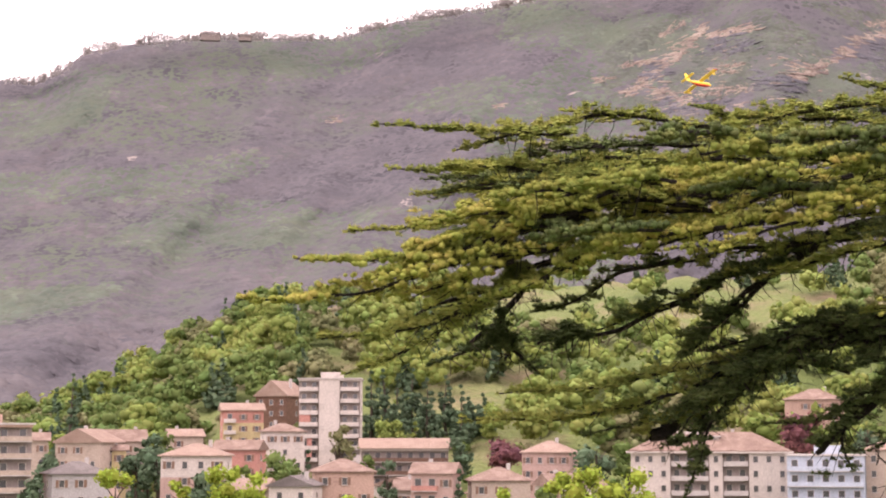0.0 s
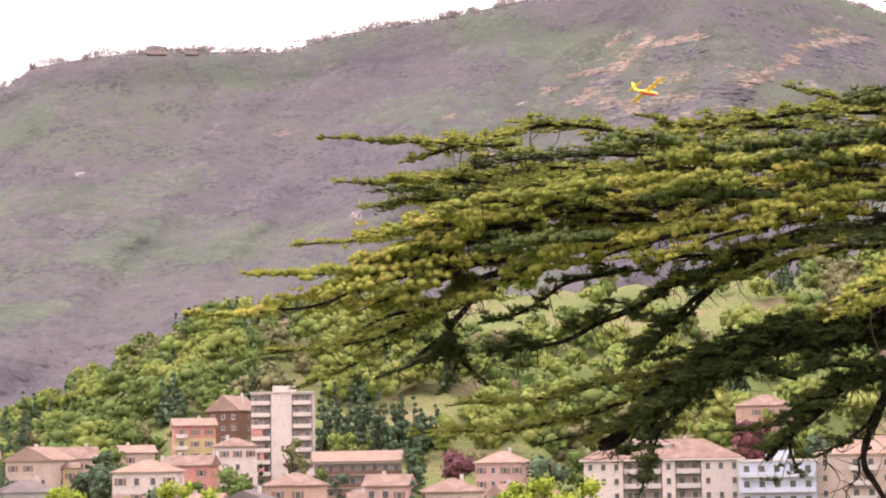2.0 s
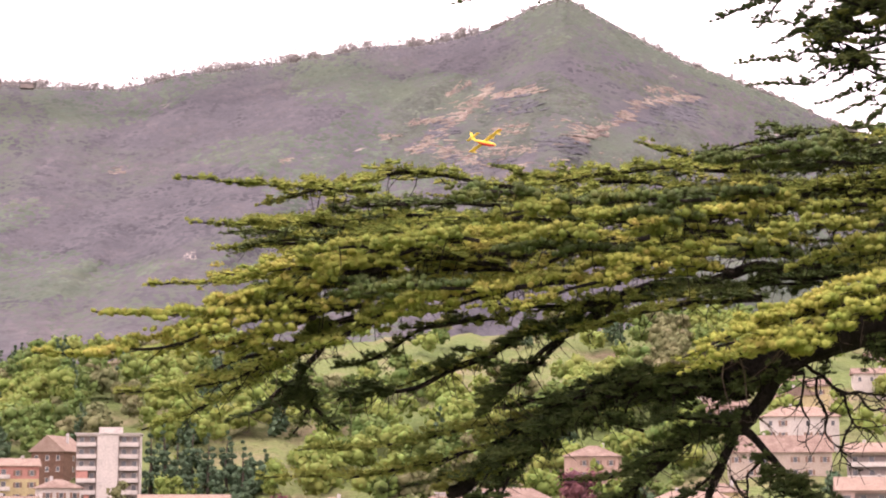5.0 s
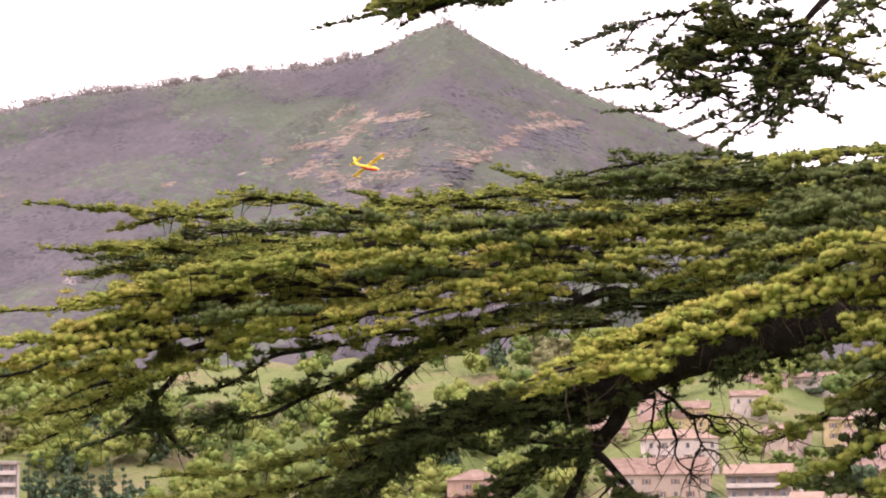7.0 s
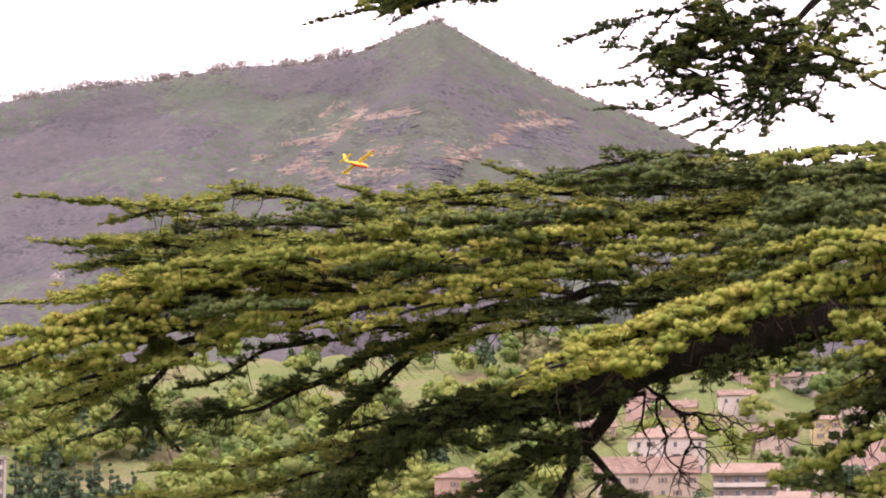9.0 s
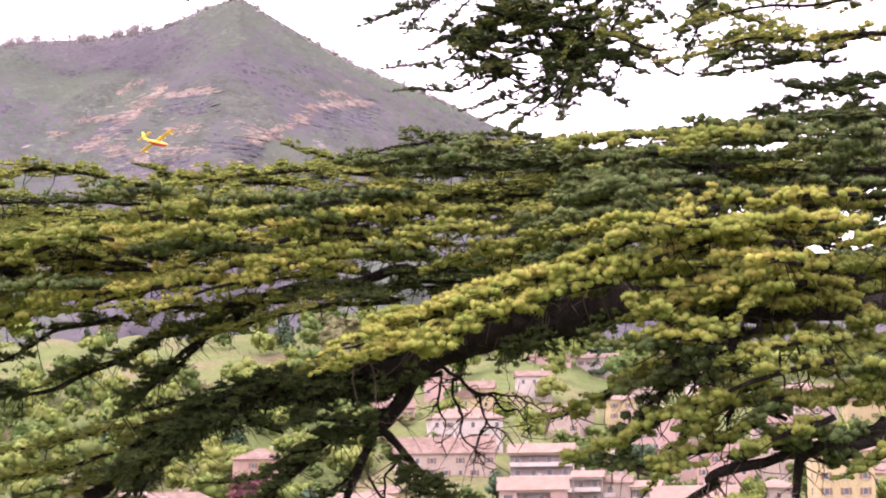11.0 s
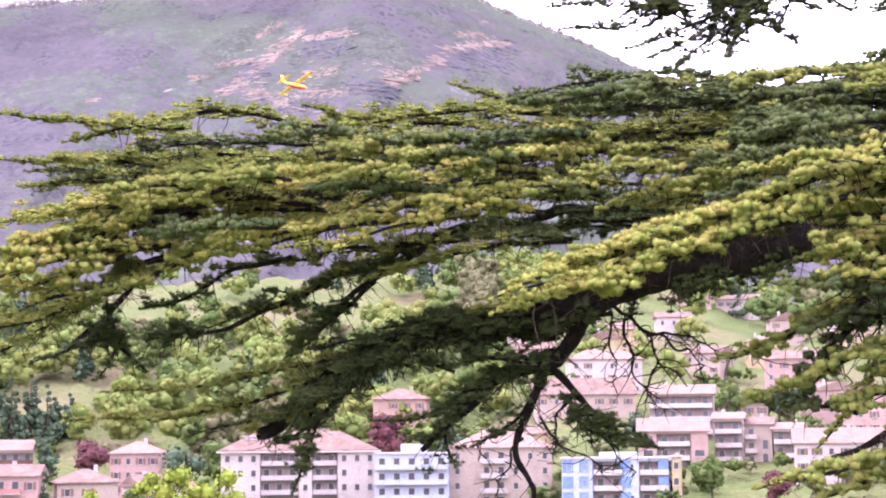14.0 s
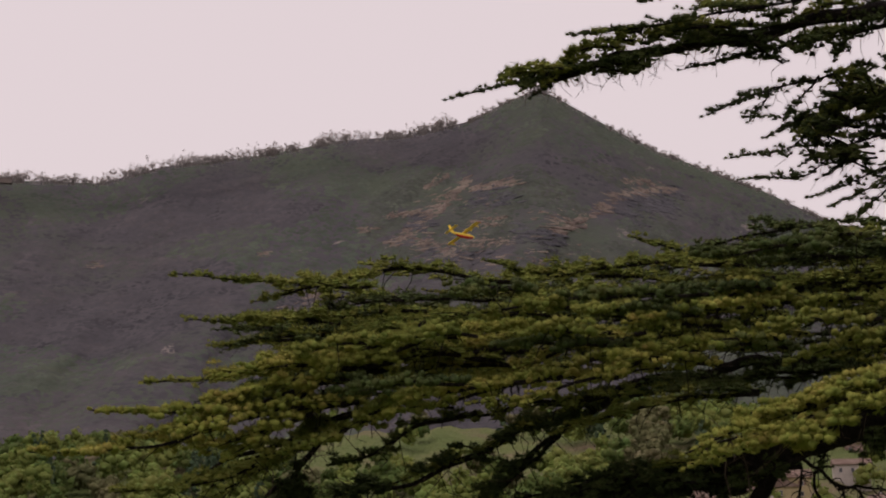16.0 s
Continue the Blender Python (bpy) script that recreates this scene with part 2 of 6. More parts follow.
def tube_arrays(path, radii, sides=7, base=0):
    path = np.asarray(path, dtype=float)
    tan = np.gradient(path, axis=0)
    tan /= np.linalg.norm(tan, axis=1)[:, None] + 1e-9
    ref = np.where(np.abs(tan[:, 2:3]) > 0.9, np.array([[1.0, 0, 0]]), np.array([[0, 0, 1.0]]))
    a = np.cross(tan, ref)
    a /= np.linalg.norm(a, axis=1)[:, None] + 1e-9
    b = np.cross(tan, a)
    ang = np.linspace(0, 2 * np.pi, sides, endpoint=False)
    ring = a[:, None, :] * np.cos(ang)[None, :, None] + b[:, None, :] * np.sin(ang)[None, :, None]
    v = path[:, None, :] + ring * np.asarray(radii)[:, None, None]
    n = len(path)
    i, j = np.meshgrid(np.arange(n - 1), np.arange(sides), indexing="ij")
    j2 = (j + 1) % sides
    f = np.stack([i * sides + j, i * sides + j2, (i + 1) * sides + j2, (i + 1) * sides + j], -1).reshape(-1, 4)
    return v.reshape(-1, 3), f + base


class Bag:
    """Collects vertices and faces of one mesh."""

    def __init__(self):
        self.v, self.f, self.n = [], [], 0

    def add(self, v, f):
        self.v.append(np.asarray(v, dtype=np.float32))
        self.f.append(np.asarray(f, dtype=np.int32) + self.n)
        self.n += len(v)

    def link(self, name, mat, parent=None, label="", smooth=False):
        return link_mesh(name, np.concatenate(self.v), np.concatenate(self.f), mat, parent, label, smooth)


rng = np.random.default_rng(7)

# ---- ground: terrace, valley floor and the wooded hill in one sheet ----
HILL_AZ = [-180, -60, -20, -14.2, -12.5, -10.7, -8.9, -7.1, -5.3, -3.4, 2.6, 6.5, 14, 20.7, 23.4, 30, 45, 90, 180]
HILL_EL = [0, -0.5, -0.3, 0.35, 0.7, 1.7, 2.8, 3.6, 4.2, 4.4, 4.9, 5.2, 5.4, 5.1, 4.3, 4.0, 2.5, 0, 0]


def ground_z(az, r):
    """Height of the ground at az degrees and r metres out."""
    az, r = np.asarray(az, dtype=float), np.asarray(r, dtype=float)
    top = 1.7 + 700 * np.tan(np.radians(np.interp(az, HILL_AZ, HILL_EL)))
    near = np.interp(r, [0, 40, 130, 180], [0, -0.6, -14, -16])
    start = np.interp(az, [13, 17], [410, 340])
    climb = np.clip((r - start) / (700 - start), 0, 1)
    z = near + climb * (top + 16)
    back = np.clip((r - 720) / 260, 0, 1)
    z = z + back * (-4 - z)
    return z + np.where(r > 1000, -2.0, 0.0)


def polar_grid(az, r, zf):
    A, R = np.meshgrid(az, r, indexing="ij")
    Z = zf(A, R)
    v = np.stack([R * np.sin(np.radians(A)), R * np.cos(np.radians(A)), Z], -1)
    n, m = A.shape
    i, j = np.meshgrid(np.arange(n - 1), np.arange(m - 1), indexing="ij")
    f = np.stack([i * m + j, (i + 1) * m + j, (i + 1) * m + j + 1, i * m + j + 1], -1).reshape(-1, 4)
    return v.reshape(-1, 3), f[:, ::-1]


def rough_ground(A, R):
    z = ground_z(A, R)
    w = np.clip((R - 380) / 120, 0, 1)
    return z + w * 1.2 * (np.sin(A * 2.3 + R * 0.021) + np.sin(A * 5.1 - R * 0.037)) * 0.6


g_az = np.concatenate([np.arange(-180, -24, 6.0), np.arange(-24, 42, 0.4), np.arange(42, 181, 6.0)])
g_az[-1] = 180.0
g_r = np.concatenate([[0.002, 0.5, 5, 15, 30, 40, 60, 90, 130, 180, 240], np.arange(280, 1000, 12.0), [1000, 1100, 1400, 2000, 3000, 4600]])
v, f = polar_grid(g_az, g_r, rough_ground)
ground = link_mesh("ground", v, f, ground_mat, smooth=True)
tagged(ground, "green grassy slope falling to the valley and wooded hill", "ground", kind="structure")


def stand(az, r):
    """The point of the ground at az and r."""
    return Vector((r * math.sin(radians(az)), r * math.cos(radians(az)), float(rough_ground(np.array(az), np.array(r)))))


# ---- the mountain ----
RIDGE_AZ = [-60, -40, -25, -16, -14.5, -13.4, -12.6, -11.8, -10, -7.7, -3.5, -1.6, 1.8, 4.4, 6.7, 8.75, 10.1, 11.2, 12.3, 13.7, 15.2, 16.6, 18.5, 20.2, 24, 30, 40, 55]
RIDGE_EL = [3, 7, 9.5, 11.2, 11.45, 11.4, 11.8, 12.45, 12.83, 13.08, 13.12, 13.7, 14.18, 14.68, 14.85, 15.3, 15.95, 16.3, 15.7, 14.9, 14.1, 13.55, 12.75, 11.85, 9.8, 7.5, 5, 2]


def slope_noise(A, S, k, seed):
    out = np.zeros(A.shape)
    for idx in np.ndindex(A.shape):
        out[idx] = noise.noise((A[idx] * k + seed, S[idx] * k * 14, seed * 1.7))
    return out


m_az = np.concatenate([np.arange(-60, -18, 3.0), np.arange(-18, 26, 0.2), np.arange(26, 56, 2.0)])
m_s = np.concatenate([np.linspace(0, 1, 60), [1.06, 1.25, 1.6]])
MA, MS = np.meshgrid(m_az, m_s, indexing="ij")
big = slope_noise(MA - 12 * MS, MS * 0.35, 0.28, 3.1)
mid = slope_noise(MA - 12 * MS, MS * 0.6, 0.6, 9.4)
fine_n = slope_noise(MA, MS, 2.6, 5.5)
# the skyline's sharp shape fades into broad slopes lower down
wide = np.array([np.mean(np.interp(q + np.linspace(-6, 6, 25), RIDGE_AZ, RIDGE_EL)) for q in m_az])
crest = np.clip((MS - 0.5) / 0.5, 0, 1) ** 1.6
M_EL = np.interp(MA, RIDGE_AZ, RIDGE_EL) * crest + wide[:, None] * (1 - crest)
fade = np.clip(MS * 6, 0, 1) * (1 - np.clip(MS, 0, 1) ** 5)
M_D = 950 + 1050 * np.clip(MS, 0, 1.7) + fade * (big * 75 + mid * 34 + fine_n * 9)
E_ = -0.5 + (M_EL + 0.5) * np.where(MS <= 1, MS ** 0.92, 1 - (MS - 1) * 0.9)
E_ = E_ + (mid * 0.12 + fine_n * 0.05) * fade
mv = np.stack([M_D * np.sin(np.radians(MA)), M_D * np.cos(np.radians(MA)), 1.7 + M_D * np.tan(np.radians(E_))], -1)
n_, m_ = MA.shape
i_, j_ = np.meshgrid(np.arange(n_ - 1), np.arange(m_ - 1), indexing="ij")
mf = np.stack([i_ * m_ + j_, (i_ + 1) * m_ + j_, (i_ + 1) * m_ + j_ + 1, i_ * m_ + j_ + 1], -1).reshape(-1, 4)
mountain = link_mesh("mountain", mv.reshape(-1, 3), mf[:, ::-1], mountain_mat, smooth=True)
tagged(mountain, "hazy grey-brown mountain with bare woods and pale crags", "mountain", kind="structure")

# ---- woods ----


def ico(seed_rng, sub=1):
    bm = bmesh.new()
    bmesh.ops.create_icosphere(bm, subdivisions=sub, radius=1.0)
    v = np.array([x.co for x in bm.verts])
    f = np.array([[x.index for x in q.verts] for q in bm.faces])
    bm.free()
    return v, f


ICO_V, ICO_F = ico(rng, 1)


DOME = np.array([[math.cos(k), math.sin(k), 0.0] for k in np.arange(6) * math.pi / 3] + [[0, 0, 1.0]])
DOME_F = np.array([[k, (k + 1) % 6, 6] for k in range(6)])


def mountain_wood(name, mat, count, keep, label, size):
    """Tree crowns over the mountain's face, far too many to count."""
    bag = Bag()
    done = 0
    ids = np.where((m_az > -17.5) & (m_az < 25.5))[0]
    lo, hi = ids[0], ids[-1]
    while done < count:
        a = rng.uniform(lo, hi - 1)
        s = rng.uniform(4, 58.8)
        i, j = int(a), int(s)
        u, w = a - i, s - j
        p = (mv[i, j] * (1 - u) + mv[i + 1, j] * u) * (1 - w) + (mv[i, j + 1] * (1 - u) + mv[i + 1, j + 1] * u) * w
        if not keep(p, s / 59):
            continue
        e1 = mv[i + 1, j] - mv[i, j]
        e2 = mv[i, j + 1] - mv[i, j]
        e1 = e1 / np.linalg.norm(e1)
        nn = np.cross(e1, e2)
        nn /= np.linalg.norm(nn)
        e2 = np.cross(nn, e1)
        r = rng.uniform(0.6, 1.3) * size
        q = DOME * (1 + rng.uniform(-0.25, 0.25, (7, 1))) * np.array([r, r, r * rng.uniform(0.22, 0.4)])
        bag.add(q[:, :1] * e1 + q[:, 1:2] * e2 + (q[:, 2:] - 0.25) * nn + p, DOME_F)
        done += 1
    return tagged(bag.link(name, mat, smooth=True), label, "woods", kind="stuff")


def patchy(p, k, off):
    return noise.noise((p[0] * k + off, p[1] * k, p[2] * k * 1.3))


def bearing(p):
    return (math.degrees(math.atan2(p[0], p[1])), math.degrees(math.atan2(p[2] - 1.7, math.hypot(p[0], p[1]))))


def slope_bias(p):
    """Green along the ridge that falls west from the summit and over its east flank; browner spurs further west."""
    az, el = bearing(p)
    along = (11.6 - az) * 0.867 + (15.9 - el) * 0.497
    off = (11.6 - az) * 0.497 - (15.9 - el) * 0.867
    if -0.6 < along < 12 and -0.75 - 0.03 * along < off < 0.9:
        return 0.42
    if 11.5 < az < 22 and el > np.interp(az, RIDGE_AZ, RIDGE_EL) - 1.5:
        return 0.3
    return -0.05 if az > 3 else (0.04 if el > 9.6 + (az + 1) * 0.5 else -0.2)


def on_crag(p):
    az, el = bearing(p)
    return ((az - 10.6) / 5.4) ** 2 + ((el - 12.0) / 2.1) ** 2 < 1


def is_bare(p, s):
    return patchy(p, 0.006, 3) + slope_bias(p) < 0.12 and (not on_crag(p) or rng.random() < 0.3)


def is_green(p, s):
    return patchy(p, 0.006, 3) + slope_bias(p) > 0.06 and (not on_crag(p) or rng.random() < 0.35)


mountain_wood("bare_mountain_woods", bare_wood, 38000, is_bare, "leafless grey-brown woods covering the mountainside", 3.6)
mountain_wood("greening_mountain_woods", green_wood, 17000, is_green, "pale green budding woods covering the mountainside", 3.6)
mountain_wood("crag_scrub", scrub_wood, 5200, lambda p, s: on_crag(p) and patchy(p, 0.016, 8) > -0.05, "dark green scrub between the rock ledges", 3.2)


def face(az, el):
    """The point of the mountain's face seen at az and el from the terrace, and its frame there."""
    i = int(np.clip(np.searchsorted(m_az, az), 1, len(m_az) - 2))
    j = int(np.clip(np.searchsorted(E_[i, :60], el), 1, 57))
    w = (el - E_[i, j - 1]) / (E_[i, j] - E_[i, j - 1] + 1e-9)
    p = mv[i, j - 1] * (1 - w) + mv[i, j] * w
    e1 = mv[i + 1, j] - mv[i - 1, j]
    e2 = mv[i, j + 1] - mv[i, j - 1]
    e1, e2 = e1 / np.linalg.norm(e1), e2 / np.linalg.norm(e2)
    nn = np.cross(e1, e2)
    return p, e1, e2, nn / np.linalg.norm(nn)


def ledges(name, mat, runs, label):
    """Broken slabs of rock along lines on the face: az, el to az, el, how many, how broad in degrees, how large in metres."""
    bag = Bag()
    for a0, b0, a1, b1, count, broad, size in runs:
        tilt = math.atan2(b1 - b0, a1 - a0)
        for _ in range(int(count * 2.6)):
            u = rng.uniform(0, 1)
            az = a0 + (a1 - a0) * u + rng.normal() * broad * 0.5
            el = b0 + (b1 - b0) * u + rng.normal() * broad
            p, e1, e2, nn = face(az, el)
            t = (tilt if rng.random() < 0.55 else 0.12) + rng.normal() * 0.25
            x, y = e1 * math.cos(t) + e2 * math.sin(t), e2 * math.cos(t) - e1 * math.sin(t)
            r = size * rng.uniform(0.3, 0.95)
            q = ICO_V * (1 + rng.uniform(-0.45, 0.45, (len(ICO_V), 1))) * np.array([r * rng.uniform(1.3, 3.2), r * rng.uniform(0.4, 0.8), r * 0.22])
            bag.add(q[:, :1] * x + q[:, 1:2] * y + q[:, 2:] * nn + p, ICO_F)
    return tagged(bag.link(name, mat), label, "rocks", kind="stuff")


ledges("crag_ledges", rock_tan, [
    (8.0, 13.6, 7.2, 13.1, 16, 0.05, 5.0), (8.7, 13.4, 6.1, 11.3, 70, 0.1, 4.6), (8.7, 13.1, 10.2, 13.3, 30, 0.06, 5.0),
    (5.9, 12.2, 6.9, 12.35, 18, 0.05, 4.5), (4.9, 11.75, 5.5, 11.75, 10, 0.05, 4.0), (7.6, 11.1, 10.1, 11.4, 46, 0.12, 4.2),
    (8.6, 11.95, 9.9, 12.1, 24, 0.08, 4.2), (11.5, 11.6, 13.4, 12.5, 44, 0.1, 4.6), (13.4, 12.75, 15.5, 12.95, 34, 0.08, 5.0),
    (13.9, 13.2, 14.8, 13.2, 14, 0.06, 4.5), (6.6, 11.5, 8.4, 10.8, 34, 0.2, 3.8), (5.9, 11.3, 6.6, 11.6, 14, 0.1, 4.0),
    (10.6, 12.0, 12.4, 11.9, 18, 0.25, 3.4), (7.0, 12.5, 9.8, 12.6, 20, 0.3, 3.2), (9.0, 10.4, 13.0, 10.8, 40, 0.3, 3.8),
    (1.6, 10.9, 2.0, 10.95, 5, 0.04, 3.6), (2.2, 8.9, 3.6, 9.6, 26, 0.15, 3.6), (-3.9, 10.5, -3.5, 10.5, 5, 0.05, 3.4)],
    "pale tan broken rock ledges under the summit")
ledges("grey_cliffs", rock_grey, [
    (13.9, 12.3, 15.6, 12.6, 46, 0.22, 6.5), (8.6, 12.65, 10.2, 12.8, 26, 0.14, 6.0), (6.4, 11.9, 7.4, 12.1, 20, 0.12, 5.5),
    (10.3, 11.5, 11.6, 11.3, 22, 0.2, 5.5), (7.0, 10.9, 9.6, 10.9, 24, 0.15, 5.0)], "dark grey cliff rock under the summit")


def leaf_cloud(centres, radius, per, size, squash=0.8, hearts=True, ruffle=0.6, heart=0.7):
    """Small leaf quads scattered over lumps at centres."""
    n = len(centres) * per
    c = np.repeat(centres, per, axis=0)
    rr = np.repeat(radius, per)
    d = rng.normal(size=(n, 3))
    d /= np.linalg.norm(d, axis=1)[:, None]
    p = c + d * (rr * rng.uniform(0.55, 1.15, n))[:, None] * np.array([1, 1, squash])
    t = d + rng.normal(size=(n, 3)) * ruffle
    a = np.cross(t, rng.normal(size=(n, 3)))
    a /= np.linalg.norm(a, axis=1)[:, None] + 1e-9
    b = np.cross(t, a)
    b /= np.linalg.norm(b, axis=1)[:, None] + 1e-9
    s = (size * rng.uniform(0.6, 1.4, n))[:, None]
    v = np.stack([p - a * s - b * s * 0.7, p + a * s - b * s * 0.7, p + a * s * 0.8 + b * s * 0.8, p - a * s * 0.8 + b * s * 0.8], 1)
    q = np.arange(n * 4).reshape(-1, 4)
    f = np.concatenate([q[:, :3], q[:, [0, 2, 3]]])
    if not hearts:
        return v.reshape(-1, 3), f
    k = len(ICO_V)
    core = ICO_V[None] * (1 + rng.uniform(-0.2, 0.2, (len(centres), k, 1))) * (np.asarray(radius)[:, None, None] * heart) * np.array([1, 1, squash])
    core = (core + np.asarray(centres)[:, None, :]).reshape(-1, 3)
    cf = (ICO_F[None] + (np.arange(len(centres)) * k)[:, None, None]).reshape(-1, 3)
    return np.concatenate([v.reshape(-1, 3), core]), np.concatenate([f, cf + n * 4])


def crown_lumps(base, h, w, kind):
    """Centres and sizes of the leafy lumps of one crown."""
    cs, rs = [], []
    if kind == "conifer":
        for k in range(9):
            s = (k + 0.5) / 9
            for _ in range(max(1, int(6 * (1 - s)))):
                a = rng.uniform(0, 6.28)
                rad = w * 0.5 * (1 - s) * rng.uniform(0.4, 1.0)
                cs.append(base + np.array([math.cos(a) * rad, math.sin(a) * rad, h * (0.12 + 0.86 * s)]))
                rs.append(max(0.25, w * 0.2 * (1.1 - s)))
    else:
        for _ in range(12):
            d = rng.normal(size=3)
            d /= np.linalg.norm(d)
            k = rng.uniform(0.35, 0.75)
            cs.append(base + np.array([d[0] * w * 0.5 * k, d[1] * w * 0.5 * k, h * 0.62 + d[2] * h * 0.36 * k]))
            rs.append(w * rng.uniform(0.15, 0.29))
    return np.array(cs), np.array(rs)


def hill_wood(name, mat, spots, kind, hh, ww, label, per=14, size=0.55):
    bag = Bag()
    for az, r in spots:
        b = np.array(stand(az, r))
        h = hh * rng.uniform(0.7, 1.3)
        cs, rs = crown_lumps(b, h, ww * rng.uniform(0.75, 1.25), kind)
        bag.add(*leaf_cloud(cs, rs, per, size, ruffle=0.4, heart=0.66))
    return tagged(bag.link(name, mat, smooth=True), label, "woods", kind="stuff")


spots = {"fresh": [], "mid": [], "olive": [], "dark": []}
for _ in range(1650):
    az, r = rng.uniform(-17, 33), rng.uniform(430, 735)
    if az > 15.5 and r < 640:
        if rng.random() < 0.9:
            continue
    if -8.2 < az < -2.3 and r < 535 or -2.3 < az < 2.5 and r < 530:
        continue
    if az < 0 and r < 480 or r < 455:
        continue
    if 1.0 < az < 13 and r > 610 and noise.noise((az * 0.6, r * 0.02, 4.0)) > -0.22:
        continue
    k = noise.noise((az * 0.45, r * 0.012, 1.0)) + (-0.02 if az < -3 else 0.14)
    k2 = noise.noise((az * 0.8, r * 0.02, 7.0)) + (0.08 if -12 < az < -8 and r > 600 else 0.0) - (0.12 if az > 1 else 0.0)
    if k2 > 0.28:
        spots["dark"].append((az, r))
    elif k > 0.1:
        spots["fresh"].append((az, r))
    elif k > -0.2:
        spots["mid"].append((az, r))
    else:
        spots["olive"].append((az, r))
hill_wood("fresh_green_woods", wood_fresh, spots["fresh"], "broad", 11, 11, "fresh green spring woods on the hill")
hill_wood("mid_green_woods", wood_mid, spots["mid"], "broad", 11, 11, "mid green woods on the hill")
hill_wood("olive_woods", wood_olive, spots["olive"], "broad", 10, 10, "olive-brown budding woods on the hill")
hill_wood("dark_conifer_woods", wood_dark, spots["dark"], "conifer", 13, 7, "dark green conifers on the hill", per=9, size=0.6)

# trees standing on the skyline: round bare crowns close together, a few taller ones
bag = Bag()
for _ in range(820):
    az = rng.uniform(-15, 21)
    thick = noise.noise((az * 1.1, 4.0, 2.0))
    if thick < -0.15 and rng.random() < 0.6:
        continue
    if 9.0 < az < 20 and rng.random() < 0.3:
        continue
    el = float(np.interp(az, RIDGE_AZ, RIDGE_EL))
    p = np.array(at(az, el, 1990)) - np.array([0, 0, 3.5])
    h = rng.uniform(7, 13) * (0.62 if az > 8.5 else 1) * (1.0 + max(0.0, thick) * 0.9) * (1.4 if rng.random() < 0.1 else 1)
    tv, tf = tube_arrays(np.array([p, p + [0, 0, h * 0.6]]), [0.4, 0.15], 4)
    bag.add(tv, np.concatenate([tf[:, :3], tf[:, [0, 2, 3]]]))
    k = rng.integers(6, 10)
    cs = p + np.array([0, 0, h * 0.55]) + rng.normal(size=(k, 3)) * np.array([h * 0.24, h * 0.24, h * 0.2])
    bag.add(*leaf_cloud(cs, h * rng.uniform(0.1, 0.2, k), 10, 0.55, hearts=False))
tagged(bag.link("skyline_trees", thin_wood), "thin bare trees along the mountain skyline", "trees", kind="stuff")

# ---- the great cedar ----
cedar = new("cedar_tree")
cedar.location = stand(39.0, 19.0)
tagged(cedar, "old spreading cedar with layered yellow-green needle boughs", "tree")
CB = np.array(cedar.location)
# the cedar and the town draw from a stream of their own
rng.bit_generator.state = {"bit_generator": "PCG64", "state": {"state": 12347683764430729310911987638677548211,
                           "inc": 261136684632268670825940853076396136793}, "has_uint32": 1, "uinteger": 2628815710}


def wobble(path, amount, k):
    out = path.copy()
    for i, p in enumerate(path):
        w = min(i, len(path) - 1 - i, 4) / 4.0
        out[i] += w * amount * np.array([noise.noise((p[0] * k, p[2] * k, q)) for q in (1.3, 5.7, 9.1)])
    return out


def limb(pts, r0, r1):
    path = smooth_path([at(*q) for q in pts], 14 * len(pts))
    path = wobble(path, 0.14, 1.6)
    if r0 < 0.03:
        path = wobble(path, 0.09, 5.0)
    n = len(path)
    s = np.linspace(0, 1, n)
    lump = 1 + 0.3 * np.array([noise.noise((p[0] * 4, p[1] * 4, p[2] * 4)) for p in path])
    v, f = tube_arrays(path - CB, (r0 + (r1 - r0) * s) * lump, 9)
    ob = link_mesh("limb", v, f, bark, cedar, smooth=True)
    # bare side twigs hang under the wood
    bag = Bag()
    thin = r0 < 0.03
    length = np.linalg.norm(np.diff(path, axis=0), axis=1).sum()
    for _ in range(int(length * (14 if thin else 9))):
        i = rng.integers(n // 6, n)
        p = path[i]
        d = np.array([rng.normal() * 0.5, rng.normal() * 0.5, -rng.uniform(0.25, 1.0)])
        if thin:
            d = np.array([rng.normal() * 0.7, rng.normal() * 0.5, rng.uniform(-1.0, 0.25)])
        l = rng.uniform(0.1, 0.42)
        q = [p, p + d * l * 0.5 + rng.normal(size=3) * 0.05, p + d * l + rng.normal(size=3) * 0.1]
        tv, tf = tube_arrays(smooth_path(q, 5) - CB, np.linspace(0.008, 0.003, 5), 3)
        bag.add(tv, tf)
    bag.link("twig_spray", bark if thin else twig_mat, ob)["kind"] = "stuff"
    return ob


# a rosette: short needles spread from a small heart, some eight centimetres across
HEART = np.array([[math.cos(k), math.sin(k), -0.35] for k in np.arange(6) * math.pi / 3] + [[0, 0, 0.42]])


